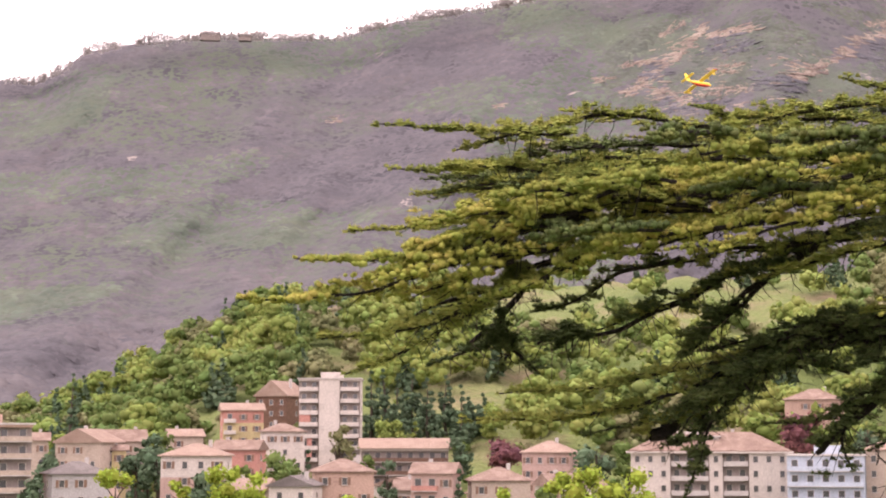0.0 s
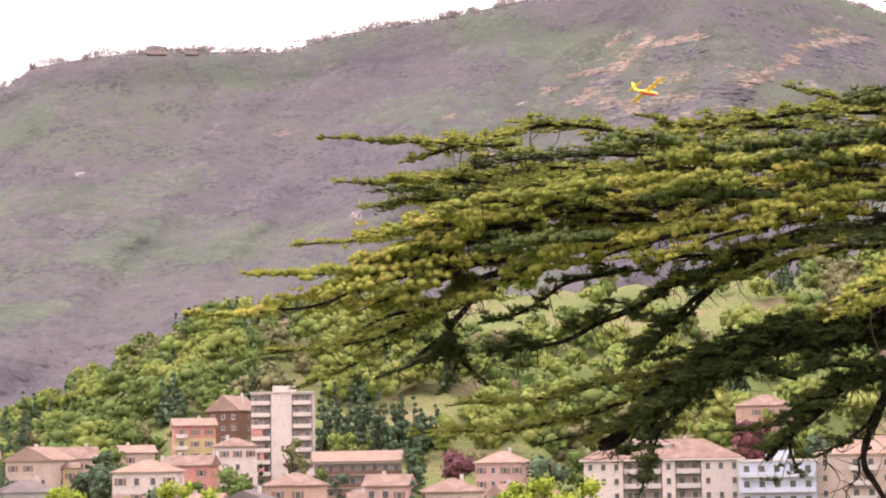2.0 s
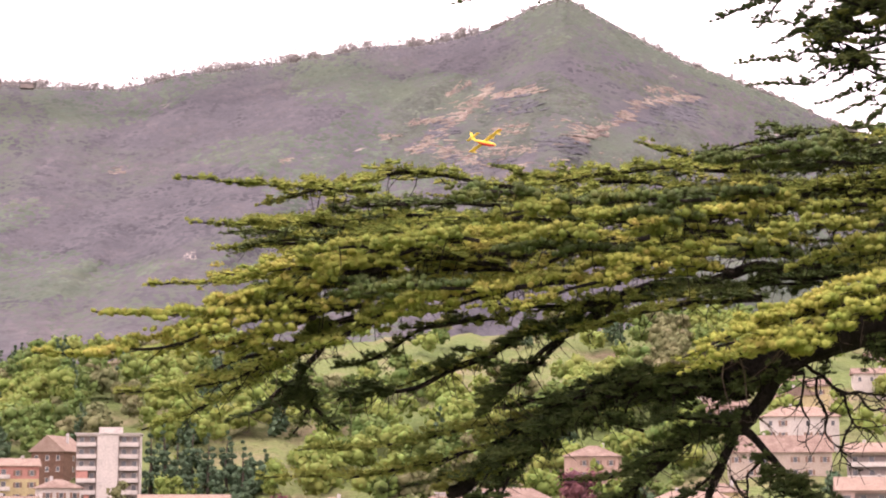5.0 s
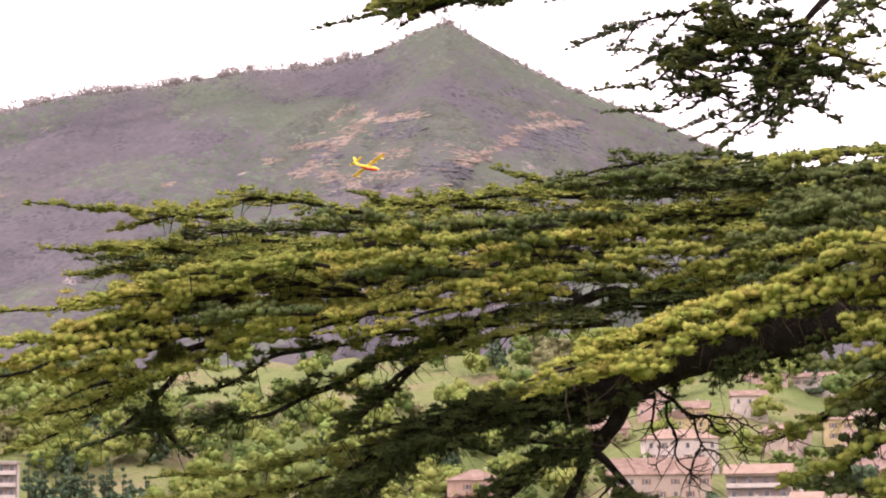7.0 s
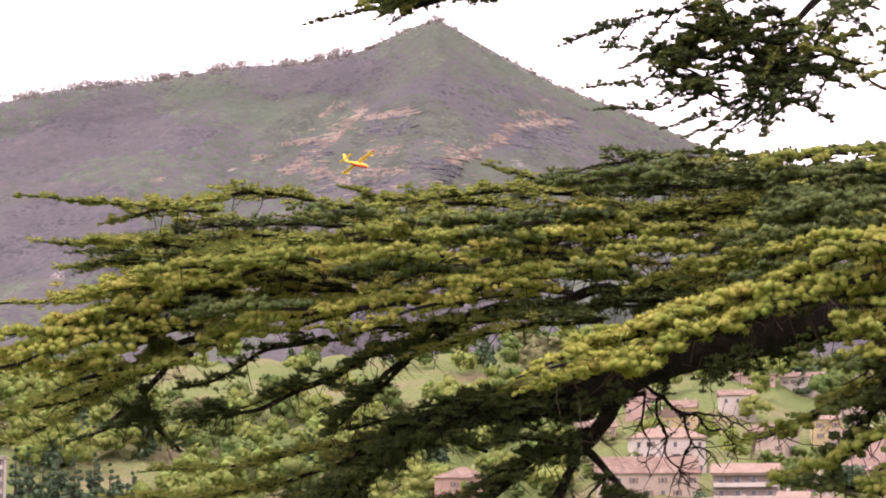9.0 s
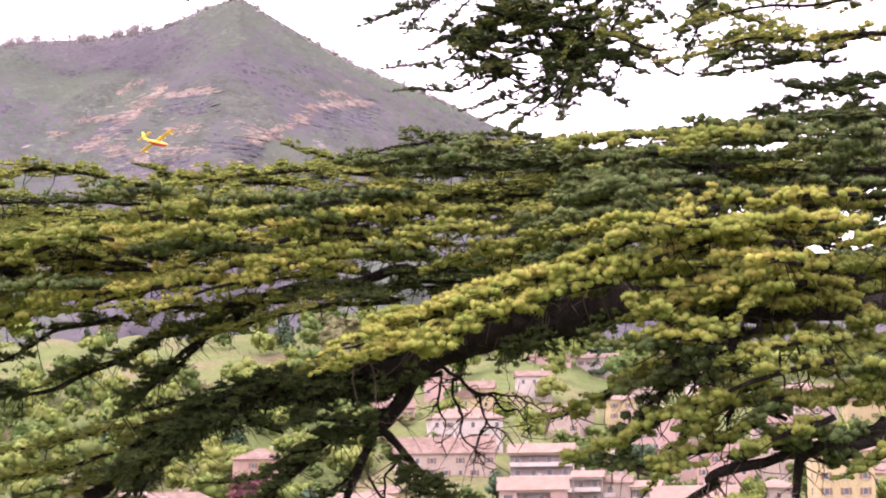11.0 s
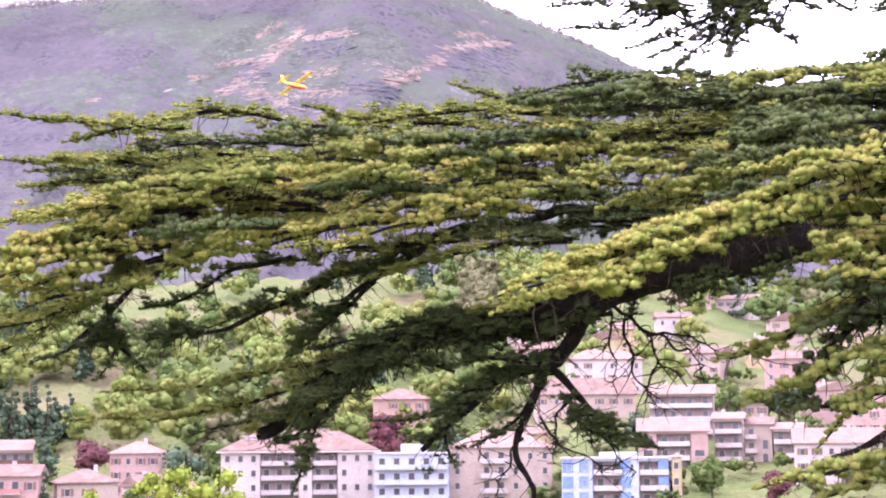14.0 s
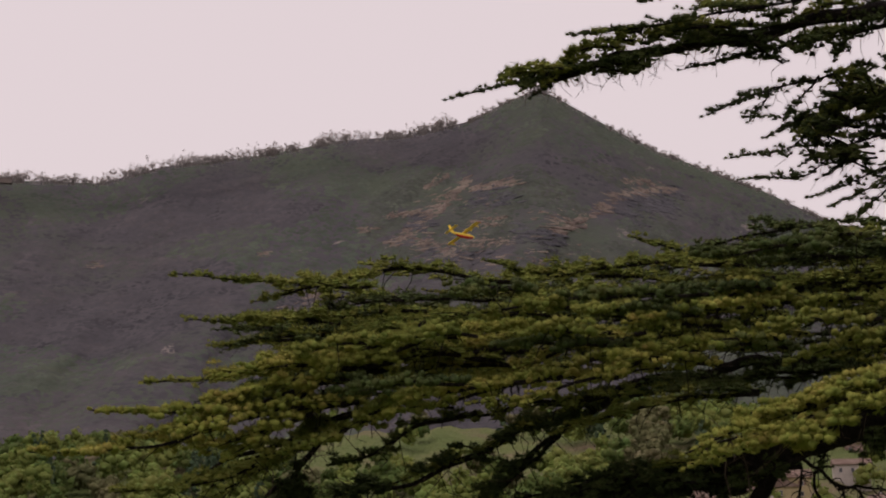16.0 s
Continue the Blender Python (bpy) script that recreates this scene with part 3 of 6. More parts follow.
def rosettes(centres, size, up, needles, near):
    n, k = len(centres), needles
    s = np.asarray(size)[:, None, None]
    d = rng.normal(size=(n, k, 3)) * np.array([1, 1, 0.85]) + np.asarray(up)[:, None, :] * 0.7 + np.array([0, 0, 0.35])
    d /= np.linalg.norm(d, axis=2)[..., None]
    side = np.cross(d, rng.normal(size=(n, k, 3)))
    side /= np.linalg.norm(side, axis=2)[..., None] + 1e-9
    l = s * rng.uniform(0.75, 1.15, (n, k, 1))
    w = s * 0.11
    c = np.asarray(centres)[:, None, :]
    v = np.stack([c - side * w, c + side * w, c + d * l], 2).reshape(-1, 3)
    shape, faces = (ICO_V, ICO_F) if near else (HEART, DOME_F)
    m = len(shape)
    heart = shape[None] * (1 + rng.uniform(-0.3, 0.3, (n, m, 1))) * s * (np.array([0.62, 0.62, 0.5]) if near else np.array([0.62, 0.62, 0.6]))
    # each heart turned its own way
    a = rng.uniform(0, 6.28, n)
    ca, sa = np.cos(a)[:, None], np.sin(a)[:, None]
    heart = np.stack([heart[..., 0] * ca - heart[..., 1] * sa, heart[..., 0] * sa + heart[..., 1] * ca, heart[..., 2]], -1) + c
    hf = (faces[None] + (np.arange(n) * m)[:, None, None]).reshape(-1, 3)
    return np.concatenate([v, heart.reshape(-1, 3)]), np.concatenate([np.arange(n * k * 3).reshape(-1, 3), hf + n * k * 3])


def pad_tufts(centres, radius, per):
    """Rosette places and directions over the upper side of the pads."""
    n = len(centres)
    d = rng.normal(size=(n, per, 3)) * np.array([1, 1, 0.6]) + np.array([0, 0, 0.35])
    d /= np.linalg.norm(d, axis=2)[..., None]
    p = np.asarray(centres)[:, None, :] + d * np.asarray(radius)[:, None, :] * rng.uniform(0.35, 1.0, (n, per, 1))
    return p.reshape(-1, 3), d.reshape(-1, 3)


def bough(pts, spread, mat, radius, dens, fur=7, pad=1.0):
    """A flat plate of foliage: a bough with side shoots, each set with needle tufts on top."""
    world = [at(*q) for q in pts]
    n = 9 * len(pts)
    path = wobble(smooth_path(world, n), 0.045, 2.2)
    length = np.linalg.norm(np.diff(path, axis=0), axis=1).sum()
    s = np.linspace(0, 1, n)
    wood, leaf = Bag(), Bag()
    wood.add(*tube_arrays(path - CB, radius * (1.15 - s) + 0.004, 5))
    cs, rad = [], []
    steps = max(6, int(length / 0.1))
    sign = 1
    for k in range(steps):
        u = (k + rng.uniform(0, 1)) / steps
        x = u * (n - 1.001)
        i = int(x)
        p = path[i] * (1 - x + i) + path[i + 1] * (x - i)
        t = path[min(n - 1, i + 1)] - path[i]
        t = t / (np.linalg.norm(t) + 1e-9)
        sign = -sign
        side = np.cross(t, [0, 0, 1.0])
        side /= np.linalg.norm(side) + 1e-9
        shape = min(1.0, max(0.04, (0.93 - u) * 2.0)) * (0.55 + 0.45 * min(1, u * 3))
        l = spread * shape * rng.uniform(0.3, 1.3)
        d = side * sign * rng.uniform(0.4, 1.1) + t * rng.uniform(0.4, 1.1) + np.array([0, 0, rng.uniform(-0.08, 0.1)])
        d /= np.linalg.norm(d)
        m = max(2, int(l / 0.15) + 1)
        bend = np.array([0, 0, rng.uniform(-0.16, 0.02)])
        line = np.array([p + d * l * q + bend * l * q * q for q in np.linspace(0, 1, m)])
        if l > 0.12:
            wood.add(*tube_arrays(line - CB, np.linspace(0.008, 0.003, m), 3))
        if rng.random() < 0.93 * dens:
            for q in range(m):
                if rng.random() < (0.85 if u < 0.84 else 0.4):
                    r = rng.uniform(0.055, 0.11) * (0.62 + 0.38 * shape) * pad
                    cs.append(line[q] + rng.normal(size=3) * 0.02 + [0, 0, 0.02])
                    rad.append((r * rng.uniform(1.0, 1.9), r * rng.uniform(0.9, 1.5), r * rng.uniform(0.38, 0.54)))
        # dry twigs below
        if rng.random() < 0.45 and u < 0.62:
            dd = np.array([rng.normal() * 0.5, rng.normal() * 0.5, -1.0])
            ll = rng.uniform(0.1, 0.36)
            qq = np.array([p, p + dd * ll * 0.5 + rng.normal(size=3) * 0.05, p + dd * ll])
            wood.add(*tube_arrays(qq - CB, [0.006, 0.005, 0.0025], 3))
    # the slender pointed end
    for q in np.linspace(0.74, 1, int(length * 0.26 / 0.042) + 3):
        r = 0.056 - 0.15 * (q - 0.74)
        cs.append(path[min(n - 1, int(q * (n - 1)))] + rng.normal(size=3) * 0.01)
        rad.append((r * 1.25, r, r * 0.62))
    cs, rad = np.array(cs) - CB, np.array(rad)
    per = 4 if fur < 5 else 6
    near = np.mean([q[2] for q in pts]) < 17.2
    tp, td = pad_tufts(cs, rad, per)
    ts = np.clip(np.repeat(rad[:, 1], per) * rng.uniform(0.55, 0.82, len(tp)), 0.03, 0.066)
    leaf.add(*rosettes(tp, ts, td, fur + (7 if near else 5), near))
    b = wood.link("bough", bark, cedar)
    leaf.link("foliage", mat, b, smooth=True)["kind"] = "stuff"
    return len(cs)


trunk_path = np.array([CB, CB + [0.1, 0, 4], CB + [-0.1, 0.1, 10], CB + [0, 0, 17]])
tv, tf = tube_arrays(smooth_path(trunk_path, 24) - CB, np.linspace(0.75, 0.2, 24), 14)
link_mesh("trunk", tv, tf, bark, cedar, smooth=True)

limb([(41.02, 7.33, 18.5), (29.00, 6.79, 17.0), (24.75, 6.46, 17.0), (20.17, 5.26, 18.0), (16.83, 4.27, 18.5), (13.13, 3.60, 19.0), (10.54, 2.87, 19.0), (8.54, 1.16, 19.0), (6.73, 0.17, 19.0)], 0.270, 0.070)
limb([(17.52, 4.36, 18.4), (16.45, 2.89, 18.4), (15.89, 2.25, 18.4), (14.23, 1.79, 18.4), (13.12, 0.51, 18.4), (12.02, -0.40, 18.4)], 0.105, 0.030)
limb([(15.89, 2.25, 18.4), (15.66, 1.05, 18.4), (15.33, -0.05, 18.4), (15.65, -2.23, 18.4)], 0.055, 0.025)
limb([(15.98, 2.15, 18.4), (16.81, 1.32, 18.4), (17.91, 0.58, 18.4), (19.36, -0.24, 18.4)], 0.045, 0.012)
limb([(17.76, 4.27, 18.2), (19.22, 3.42, 18.2), (19.76, 2.50, 18.2), (20.67, 1.58, 18.2)], 0.022, 0.006)
limb([(18.67, 3.80, 18.2), (19.07, 2.50, 18.2), (19.48, 1.49, 18.2)], 0.018, 0.006)
limb([(13.59, 3.64, 18.8), (14.98, 3.54, 18.8), (16.55, 3.44, 18.8)], 0.035, 0.050)
limb([(25.19, 8.82, 20.2), (20.59, 7.83, 19.8), (16.49, 7.11, 19.3), (13.13, 6.75, 19.0), (11.27, 6.14, 19.0), (9.24, 5.30, 19.0), (7.23, 4.36, 19.0), (5.06, 3.62, 19.0), (3.10, 3.15, 19.0)], 0.080, 0.015)
limb([(12.57, 6.64, 18.7), (10.53, 5.12, 18.7), (9.06, 4.01, 18.7), (7.97, 2.81, 18.7)], 0.040, 0.012)
limb([(41.17, 9.98, 20.0), (29.13, 10.20, 20.5), (27.02, 9.88, 20.5), (23.39, 9.75, 20.5), (18.76, 9.80, 20.5), (15.95, 9.41, 20.5), (13.14, 9.34, 20.5), (10.52, 8.72, 20.5), (8.12, 7.92, 20.5), (5.73, 8.20, 20.5), (2.48, 8.12, 20.5)], 0.200, 0.040)
limb([(15.94, 8.81, 20.0), (12.01, 8.26, 20.0), (9.41, 7.88, 20.0), (7.57, 7.77, 20.0)], 0.070, 0.030)
limb([(40.93, 5.83, 17.0), (28.80, 5.77, 15.0), (26.83, 4.77, 15.0), (24.66, 3.72, 15.0), (21.92, 2.48, 15.0)], 0.090, 0.012)
limb([(40.81, 3.50, 17.0), (28.78, 0.97, 14.0), (27.22, 0.26, 14.0), (25.80, -0.31, 14.0), (23.81, -1.49, 14.0)], 0.055, 0.016)
limb([(32.62, 2.18, 14.0), (30.34, 1.25, 14.0), (29.95, 0.37, 14.0), (29.73, -0.52, 14.0)], 0.050, 0.030)
limb([(38.88, 17.53, 22.0), (21.88, 18.35, 22.0), (16.86, 17.97, 22.0), (12.64, 17.23, 22.0), (9.75, 16.75, 22.0)], 0.120, 0.015)
limb([(35.77, 20.40, 20.0), (28.31, 18.9, 22.0), (24.8, 16.9, 22.0), (23.6, 15.7, 22.0), (22.85, 14.4, 22.0), (22.7, 13.5, 22.0), (21.7, 12.6, 22.0)], 0.075, 0.012)
limb([(4.79, 5.91, 17.8), (3.11, 5.81, 17.8), (0.90, 4.77, 17.8), (-1.82, 3.47, 17.8)], 0.050, 0.012)
limb([(2.86, 5.53, 18.5), (2.13, 4.60, 18.5), (1.81, 3.67, 18.5), (2.05, 3.12, 18.5)], 0.040, 0.020)
limb([(1.81, 3.67, 18.5), (0.95, 2.94, 18.5), (0.22, 2.66, 18.5)], 0.030, 0.008)
limb([(4.96, 7.39, 17.6), (2.35, 7.00, 17.6), (-0.05, 6.24, 17.6), (-2.41, 5.38, 17.6)], 0.045, 0.012)
limb([(41.39, 13.20, 18.0), (33.14, 10.0, 16.6), (27.66, 8.55, 15.2), (24.19, 7.3, 14.5), (21.43, 6.45, 14.2), (17.72, 5.6, 14.0), (14.93, 4.73, 14.0)], 0.035, 0.010)
limb([(27.64, 5.47, 14.5), (27.51, 3.85, 14.5), (27.64, 2.23, 14.5)], 0.030, 0.012)
bough([(10.64, 9.79, 19.0), (5.73, 10.61, 18.5), (2.33, 10.15, 18.0), (-2.24, 10.37, 18.0)], 0.55, leaf_green, 0.022, 1.00)
bough([(8.78, 9.06, 20.0), (5.00, 9.21, 19.0), (1.62, 8.94, 19.0), (-1.73, 8.89, 18.5)], 0.55, leaf_green, 0.022, 1.00)
bough([(7.79, 8.32, 18.0), (3.84, 8.50, 18.0), (1.23, 8.25, 18.0), (-1.08, 8.06, 18.0)], 0.60, leaf_yellow, 0.022, 1.00)
bough([(6.83, 7.95, 17.5), (3.46, 7.94, 17.5), (-0.07, 7.16, 17.5), (-3.26, 6.83, 17.5)], 0.70, leaf_yellow, 0.022, 1.00)
bough([(4.94, 7.58, 17.0), (1.22, 6.81, 17.0), (-1.90, 5.94, 17.0), (-4.88, 5.94, 17.0)], 0.60, leaf_yellow, 0.022, 1.00)
bough([(3.83, 6.27, 17.0), (0.86, 5.88, 17.0), (-3.32, 4.73, 17.0), (-6.70, 4.58, 17.0)], 0.65, leaf_yellow, 0.022, 1.00)
bough([(4.96, 5.91, 17.5), (1.63, 4.78, 17.5), (-0.92, 3.66, 17.5), (-3.99, 3.32, 17.5)], 0.60, leaf_green, 0.022, 1.00)
bough([(3.49, 5.35, 18.0), (0.92, 4.22, 18.0), (-1.26, 2.92, 18.0), (-3.22, 2.15, 18.0)], 0.50, leaf_green, 0.022, 1.00)
bough([(2.42, 3.49, 18.5), (2.15, 2.94, 18.5), (1.51, 1.88, 18.5)], 0.30, leaf_shade_dark, 0.022, 1.00)
bough([(1.95, 3.68, 18.5), (0.95, 2.94, 18.5), (-0.50, 2.47, 18.5)], 0.30, leaf_shade_dark, 0.022, 1.00)
bough([(1.86, 3.49, 18.5), (2.61, 2.67, 18.5), (3.16, 2.21, 18.5)], 0.30, leaf_shade_dark, 0.022, 1.00)
bough([(10.63, 8.49, 19.0), (8.00, 8.69, 19.0), (5.00, 8.32, 19.0), (2.39, 7.56, 19.0)], 0.60, leaf_green, 0.022, 1.00)
bough([(10.22, 7.38, 18.0), (6.85, 7.40, 18.0), (4.04, 6.65, 18.0), (1.63, 5.89, 18.0)], 0.65, leaf_yellow, 0.022, 1.00)
bough([(12.41, 6.99, 17.0), (9.81, 7.02, 17.0), (6.81, 6.28, 17.0), (3.83, 5.53, 17.0)], 0.60, leaf_yellow, 0.022, 1.00)
bough([(7.78, 5.91, 18.0), (5.73, 5.35, 18.0), (4.06, 4.42, 18.0), (2.95, 4.23, 18.0)], 0.45, leaf_shade_dark, 0.022, 1.00)
bough([(6.06, 8.88, 17.0), (3.07, 7.38, 17.0), (0.87, 5.33, 17.0), (-0.59, 4.39, 17.0)], 0.50, leaf_yellow, 0.022, 1.00)
bough([(7.19, 7.03, 17.0), (4.95, 6.19, 17.0), (3.09, 5.16, 17.0), (0.15, 4.40, 17.0)], 0.50, leaf_green, 0.022, 1.00)
bough([(18.08, 9.99, 20.0), (15.35, 10.90, 20.0), (13.03, 11.60, 20.0)], 0.45, leaf_green, 0.022, 1.00)
bough([(16.25, 9.86, 20.0), (12.55, 10.28, 20.0), (9.92, 10.44, 20.0), (8.19, 10.88, 20.0)], 0.50, leaf_green, 0.022, 1.00)
bough([(21.14, 11.41, 20.0), (19.03, 11.63, 20.0), (16.28, 11.29, 20.0), (14.05, 10.75, 20.0)], 0.60, leaf_shade_dark, 0.022, 1.00)
bough([(18.96, 9.96, 19.0), (15.86, 10.15, 19.0), (12.89, 9.76, 19.0), (9.89, 9.39, 19.0)], 0.60, leaf_green, 0.022, 1.00)
bough([(19.77, 9.30, 17.0), (17.07, 9.57, 17.0), (14.86, 9.45, 17.0), (13.37, 9.05, 17.0)], 0.55, leaf_yellow, 0.022, 1.00)
bough([(17.97, 8.17, 18.0), (15.24, 8.42, 18.0), (12.46, 8.10, 18.0), (9.66, 7.72, 18.0)], 0.60, leaf_green, 0.022, 1.00)
bough([(16.06, 7.31, 16.0), (13.31, 7.54, 16.0), (10.51, 6.64, 16.0), (7.34, 6.19, 16.0)], 0.55, leaf_yellow, 0.022, 1.00)
bough([(14.35, 8.81, 19.0), (11.57, 9.22, 19.0), (8.76, 9.62, 19.0), (6.12, 9.90, 19.0)], 0.60, leaf_green, 0.022, 1.00)
bough([(17.00, 6.37, 17.5), (14.26, 6.23, 17.5), (12.04, 5.70, 17.5), (10.18, 5.16, 17.5)], 0.50, leaf_green, 0.022, 1.00)
bough([(13.38, 8.46, 17.5), (10.58, 7.94, 17.5), (8.70, 7.02, 17.5), (6.46, 6.84, 17.5)], 0.55, leaf_yellow, 0.022, 1.00)
bough([(27.65, 9.22, 14.0), (24.20, 7.92, 14.0), (21.43, 6.88, 14.0), (17.72, 5.92, 14.0), (14.18, 4.51, 13.5)], 0.50, leaf_yellow, 0.022, 1.15)
bough([(27.82, 8.54, 15.0), (23.83, 7.35, 15.0), (19.78, 6.64, 15.0), (16.06, 5.66, 15.0)], 0.50, leaf_yellow, 0.022, 1.00)
bough([(26.98, 9.74, 16.0), (23.33, 8.68, 16.0), (20.56, 8.19, 16.0), (17.76, 7.31, 16.0)], 0.50, leaf_green, 0.022, 1.00)
bough([(10.54, 2.90, 19.0), (7.98, 2.35, 19.0), (4.91, 1.76, 19.0), (1.81, 1.52, 19.0)], 0.45, leaf_green, 0.022, 1.00, 8, 1.25)
bough([(10.18, 2.54, 19.0), (6.72, 1.26, 19.0), (3.68, 0.72, 19.0), (0.70, 0.63, 19.0)], 0.50, leaf_green, 0.022, 1.00, 8, 1.25)
bough([(9.08, 1.62, 19.0), (7.63, 0.98, 19.0), (4.58, 0.14, 19.0)], 0.45, leaf_shade_dark, 0.022, 1.00)
bough([(14.24, 3.82, 19.0), (12.20, 3.46, 19.0), (9.80, 3.18, 19.0), (8.34, 2.90, 19.0)], 0.50, leaf_shade_dark, 0.022, 1.00)
bough([(12.38, 3.46, 18.5), (10.54, 2.35, 18.5), (8.89, 1.62, 18.5), (7.63, 0.16, 18.5)], 0.55, leaf_shade_dark, 0.022, 1.00)
bough([(14.97, 2.07, 18.4), (13.49, 1.43, 18.4), (12.02, 0.70, 18.4), (10.36, 0.56, 18.4)], 0.40, leaf_shade_dark, 0.022, 1.00)
bough([(14.23, 1.79, 18.4), (13.12, 0.69, 18.4), (12.02, -0.22, 18.4)], 0.45, leaf_shade_dark, 0.022, 1.00)
bough([(15.89, 2.34, 18.0), (14.23, 2.53, 18.0), (12.93, 2.35, 18.0)], 0.35, leaf_shade_dark, 0.022, 1.00)
bough([(15.70, 1.42, 18.4), (14.96, 0.50, 18.4), (13.67, -0.31, 18.4)], 0.35, leaf_shade_dark, 0.022, 1.00)
bough([(17.54, 0.77, 18.4), (18.63, -0.06, 18.4), (19.73, -0.43, 18.4)], 0.35, leaf_shade_dark, 0.022, 1.00)
bough([(16.81, 1.32, 18.4), (17.35, 0.31, 18.4), (18.45, 0.12, 18.4)], 0.30, leaf_shade_dark, 0.022, 1.00)
bough([(8.54, 1.16, 19.0), (8.28, -0.20, 19.0), (7.84, -1.83, 19.0)], 0.30, leaf_shade_dark, 0.022, 1.00)
bough([(8.90, 0.89, 19.0), (8.00, 0.16, 19.0), (7.10, -0.20, 19.0)], 0.30, leaf_shade_dark, 0.022, 1.00)
bough([(13.13, 6.79, 19.0), (10.53, 5.76, 19.0), (7.59, 4.55, 19.0), (3.64, 3.24, 19.0)], 0.35, leaf_green, 0.022, 1.00)
bough([(10.53, 5.12, 18.7), (9.43, 4.10, 18.7), (8.15, 3.27, 18.7)], 0.25, leaf_shade_dark, 0.022, 1.00)
bough([(28.92, 5.26, 14.5), (25.92, 4.24, 14.5), (23.74, 3.19, 14.5), (21.46, 2.44, 14.5)], 0.40, leaf_green, 0.022, 1.00)
bough([(28.85, 3.47, 14.0), (26.76, 2.78, 14.0), (24.61, 1.99, 14.0), (22.24, 0.98, 14.0)], 0.40, leaf_green, 0.022, 1.00)
bough([(28.82, 2.21, 14.0), (27.26, 1.52, 14.0), (25.83, 0.99, 14.0), (24.55, -0.45, 14.0)], 0.35, leaf_green, 0.022, 1.00)
bough([(28.72, -0.28, 13.0), (26.65, -0.72, 13.0), (24.52, -1.26, 13.0), (22.54, -1.74, 13.0)], 0.50, leaf_green, 0.022, 1.00)
bough([(28.69, -1.34, 13.0), (26.64, -1.34, 13.0), (24.50, -2.06, 13.0)], 0.50, leaf_green, 0.022, 1.00)
bough([(30.38, 6.64, 14.0), (27.40, 6.65, 14.0), (25.96, 6.06, 14.0), (24.86, 5.45, 14.0)], 0.45, leaf_yellow, 0.022, 1.00)
bough([(31.14, 4.13, 13.5), (29.41, 3.81, 13.5), (27.65, 3.13, 13.5), (26.56, 2.24, 13.5)], 0.40, leaf_green, 0.022, 1.00)
bough([(31.08, 2.36, 13.5), (29.35, 1.67, 13.5), (27.95, 1.33, 13.5)], 0.45, leaf_green, 0.022, 1.00)
bough([(29.18, 11.71, 20.0), (26.16, 11.65, 20.0), (22.50, 11.55, 20.0), (19.53, 11.86, 20.0)], 0.60, leaf_shade_dark, 0.022, 1.00)
bough([(29.15, 10.82, 20.0), (26.14, 10.75, 20.0), (23.40, 10.61, 20.0), (20.26, 10.51, 20.0)], 0.60, leaf_shade_dark, 0.022, 1.00)
bough([(29.61, 8.83, 16.0), (27.84, 8.72, 16.0), (26.40, 8.41, 16.0), (24.77, 7.91, 16.0)], 0.50, leaf_green, 0.022, 1.00)
bough([(24.32, 10.49, 20.0), (21.55, 10.29, 20.0), (18.77, 10.81, 20.0), (16.52, 11.39, 20.0)], 0.55, leaf_green, 0.022, 1.00)
bough([(25.21, 9.91, 19.0), (21.54, 9.83, 19.0), (18.75, 9.89, 19.0), (15.94, 9.92, 19.0)], 0.55, leaf_green, 0.022, 1.00)
bough([(22.43, 9.07, 17.0), (19.66, 9.32, 17.0), (16.86, 9.35, 17.0), (14.61, 9.18, 17.0)], 0.55, leaf_green, 0.022, 1.00)
bough([(36.32, 14.48, 18.0), (33.12, 14.50, 18.0), (30.45, 14.43, 18.0), (28.25, 14.48, 18.0), (25.62, 13.94, 18.0)], 0.40, leaf_yellow, 0.022, 1.00, 9, 0.72)
bough([(35.54, 16.30, 19.0), (31.93, 15.57, 19.0), (28.26, 15.47, 19.0), (26.00, 14.87, 19.0)], 0.50, leaf_green, 0.022, 1.00, 9, 0.72)
bough([(36.21, 13.44, 20.0), (32.99, 12.91, 20.0), (30.86, 12.70, 20.0), (28.66, 12.25, 20.0)], 0.50, leaf_shade_dark, 0.022, 1.00, 9, 0.72)
bough([(36.13, 12.05, 20.0), (32.94, 11.84, 20.0), (31.34, 11.41, 20.0), (29.31, 10.49, 20.0)], 0.50, leaf_shade_dark, 0.022, 1.00)
bough([(36.08, 10.46, 18.0), (32.90, 10.32, 18.0), (30.79, 10.17, 18.0), (28.61, 9.92, 18.0)], 0.55, leaf_shade_dark, 0.022, 1.00)
bough([(36.03, 9.23, 17.0), (32.87, 9.24, 17.0), (30.22, 9.02, 17.0), (28.01, 8.12, 17.0)], 0.55, leaf_shade_dark, 0.022, 1.00)
bough([(35.88, 5.35, 14.5), (33.32, 5.46, 14.5), (31.54, 4.99, 14.5)], 0.50, leaf_green, 0.022, 1.00)
bough([(35.84, 3.94, 13.5), (33.27, 3.85, 13.5), (31.14, 3.02, 13.5)], 0.50, leaf_green, 0.022, 1.00)
bough([(35.72, 1.84, 13.5), (33.15, 1.37, 13.5), (31.02, 0.35, 13.5)], 0.40, leaf_green, 0.022, 1.00)
bough([(21.88, 18.35, 22.0), (16.86, 17.97, 22.0), (12.64, 17.23, 22.0), (9.75, 16.75, 22.0), (7.00, 16.13, 22.0)], 0.40, leaf_shade_dark, 0.022, 1.00, 9, 0.72)
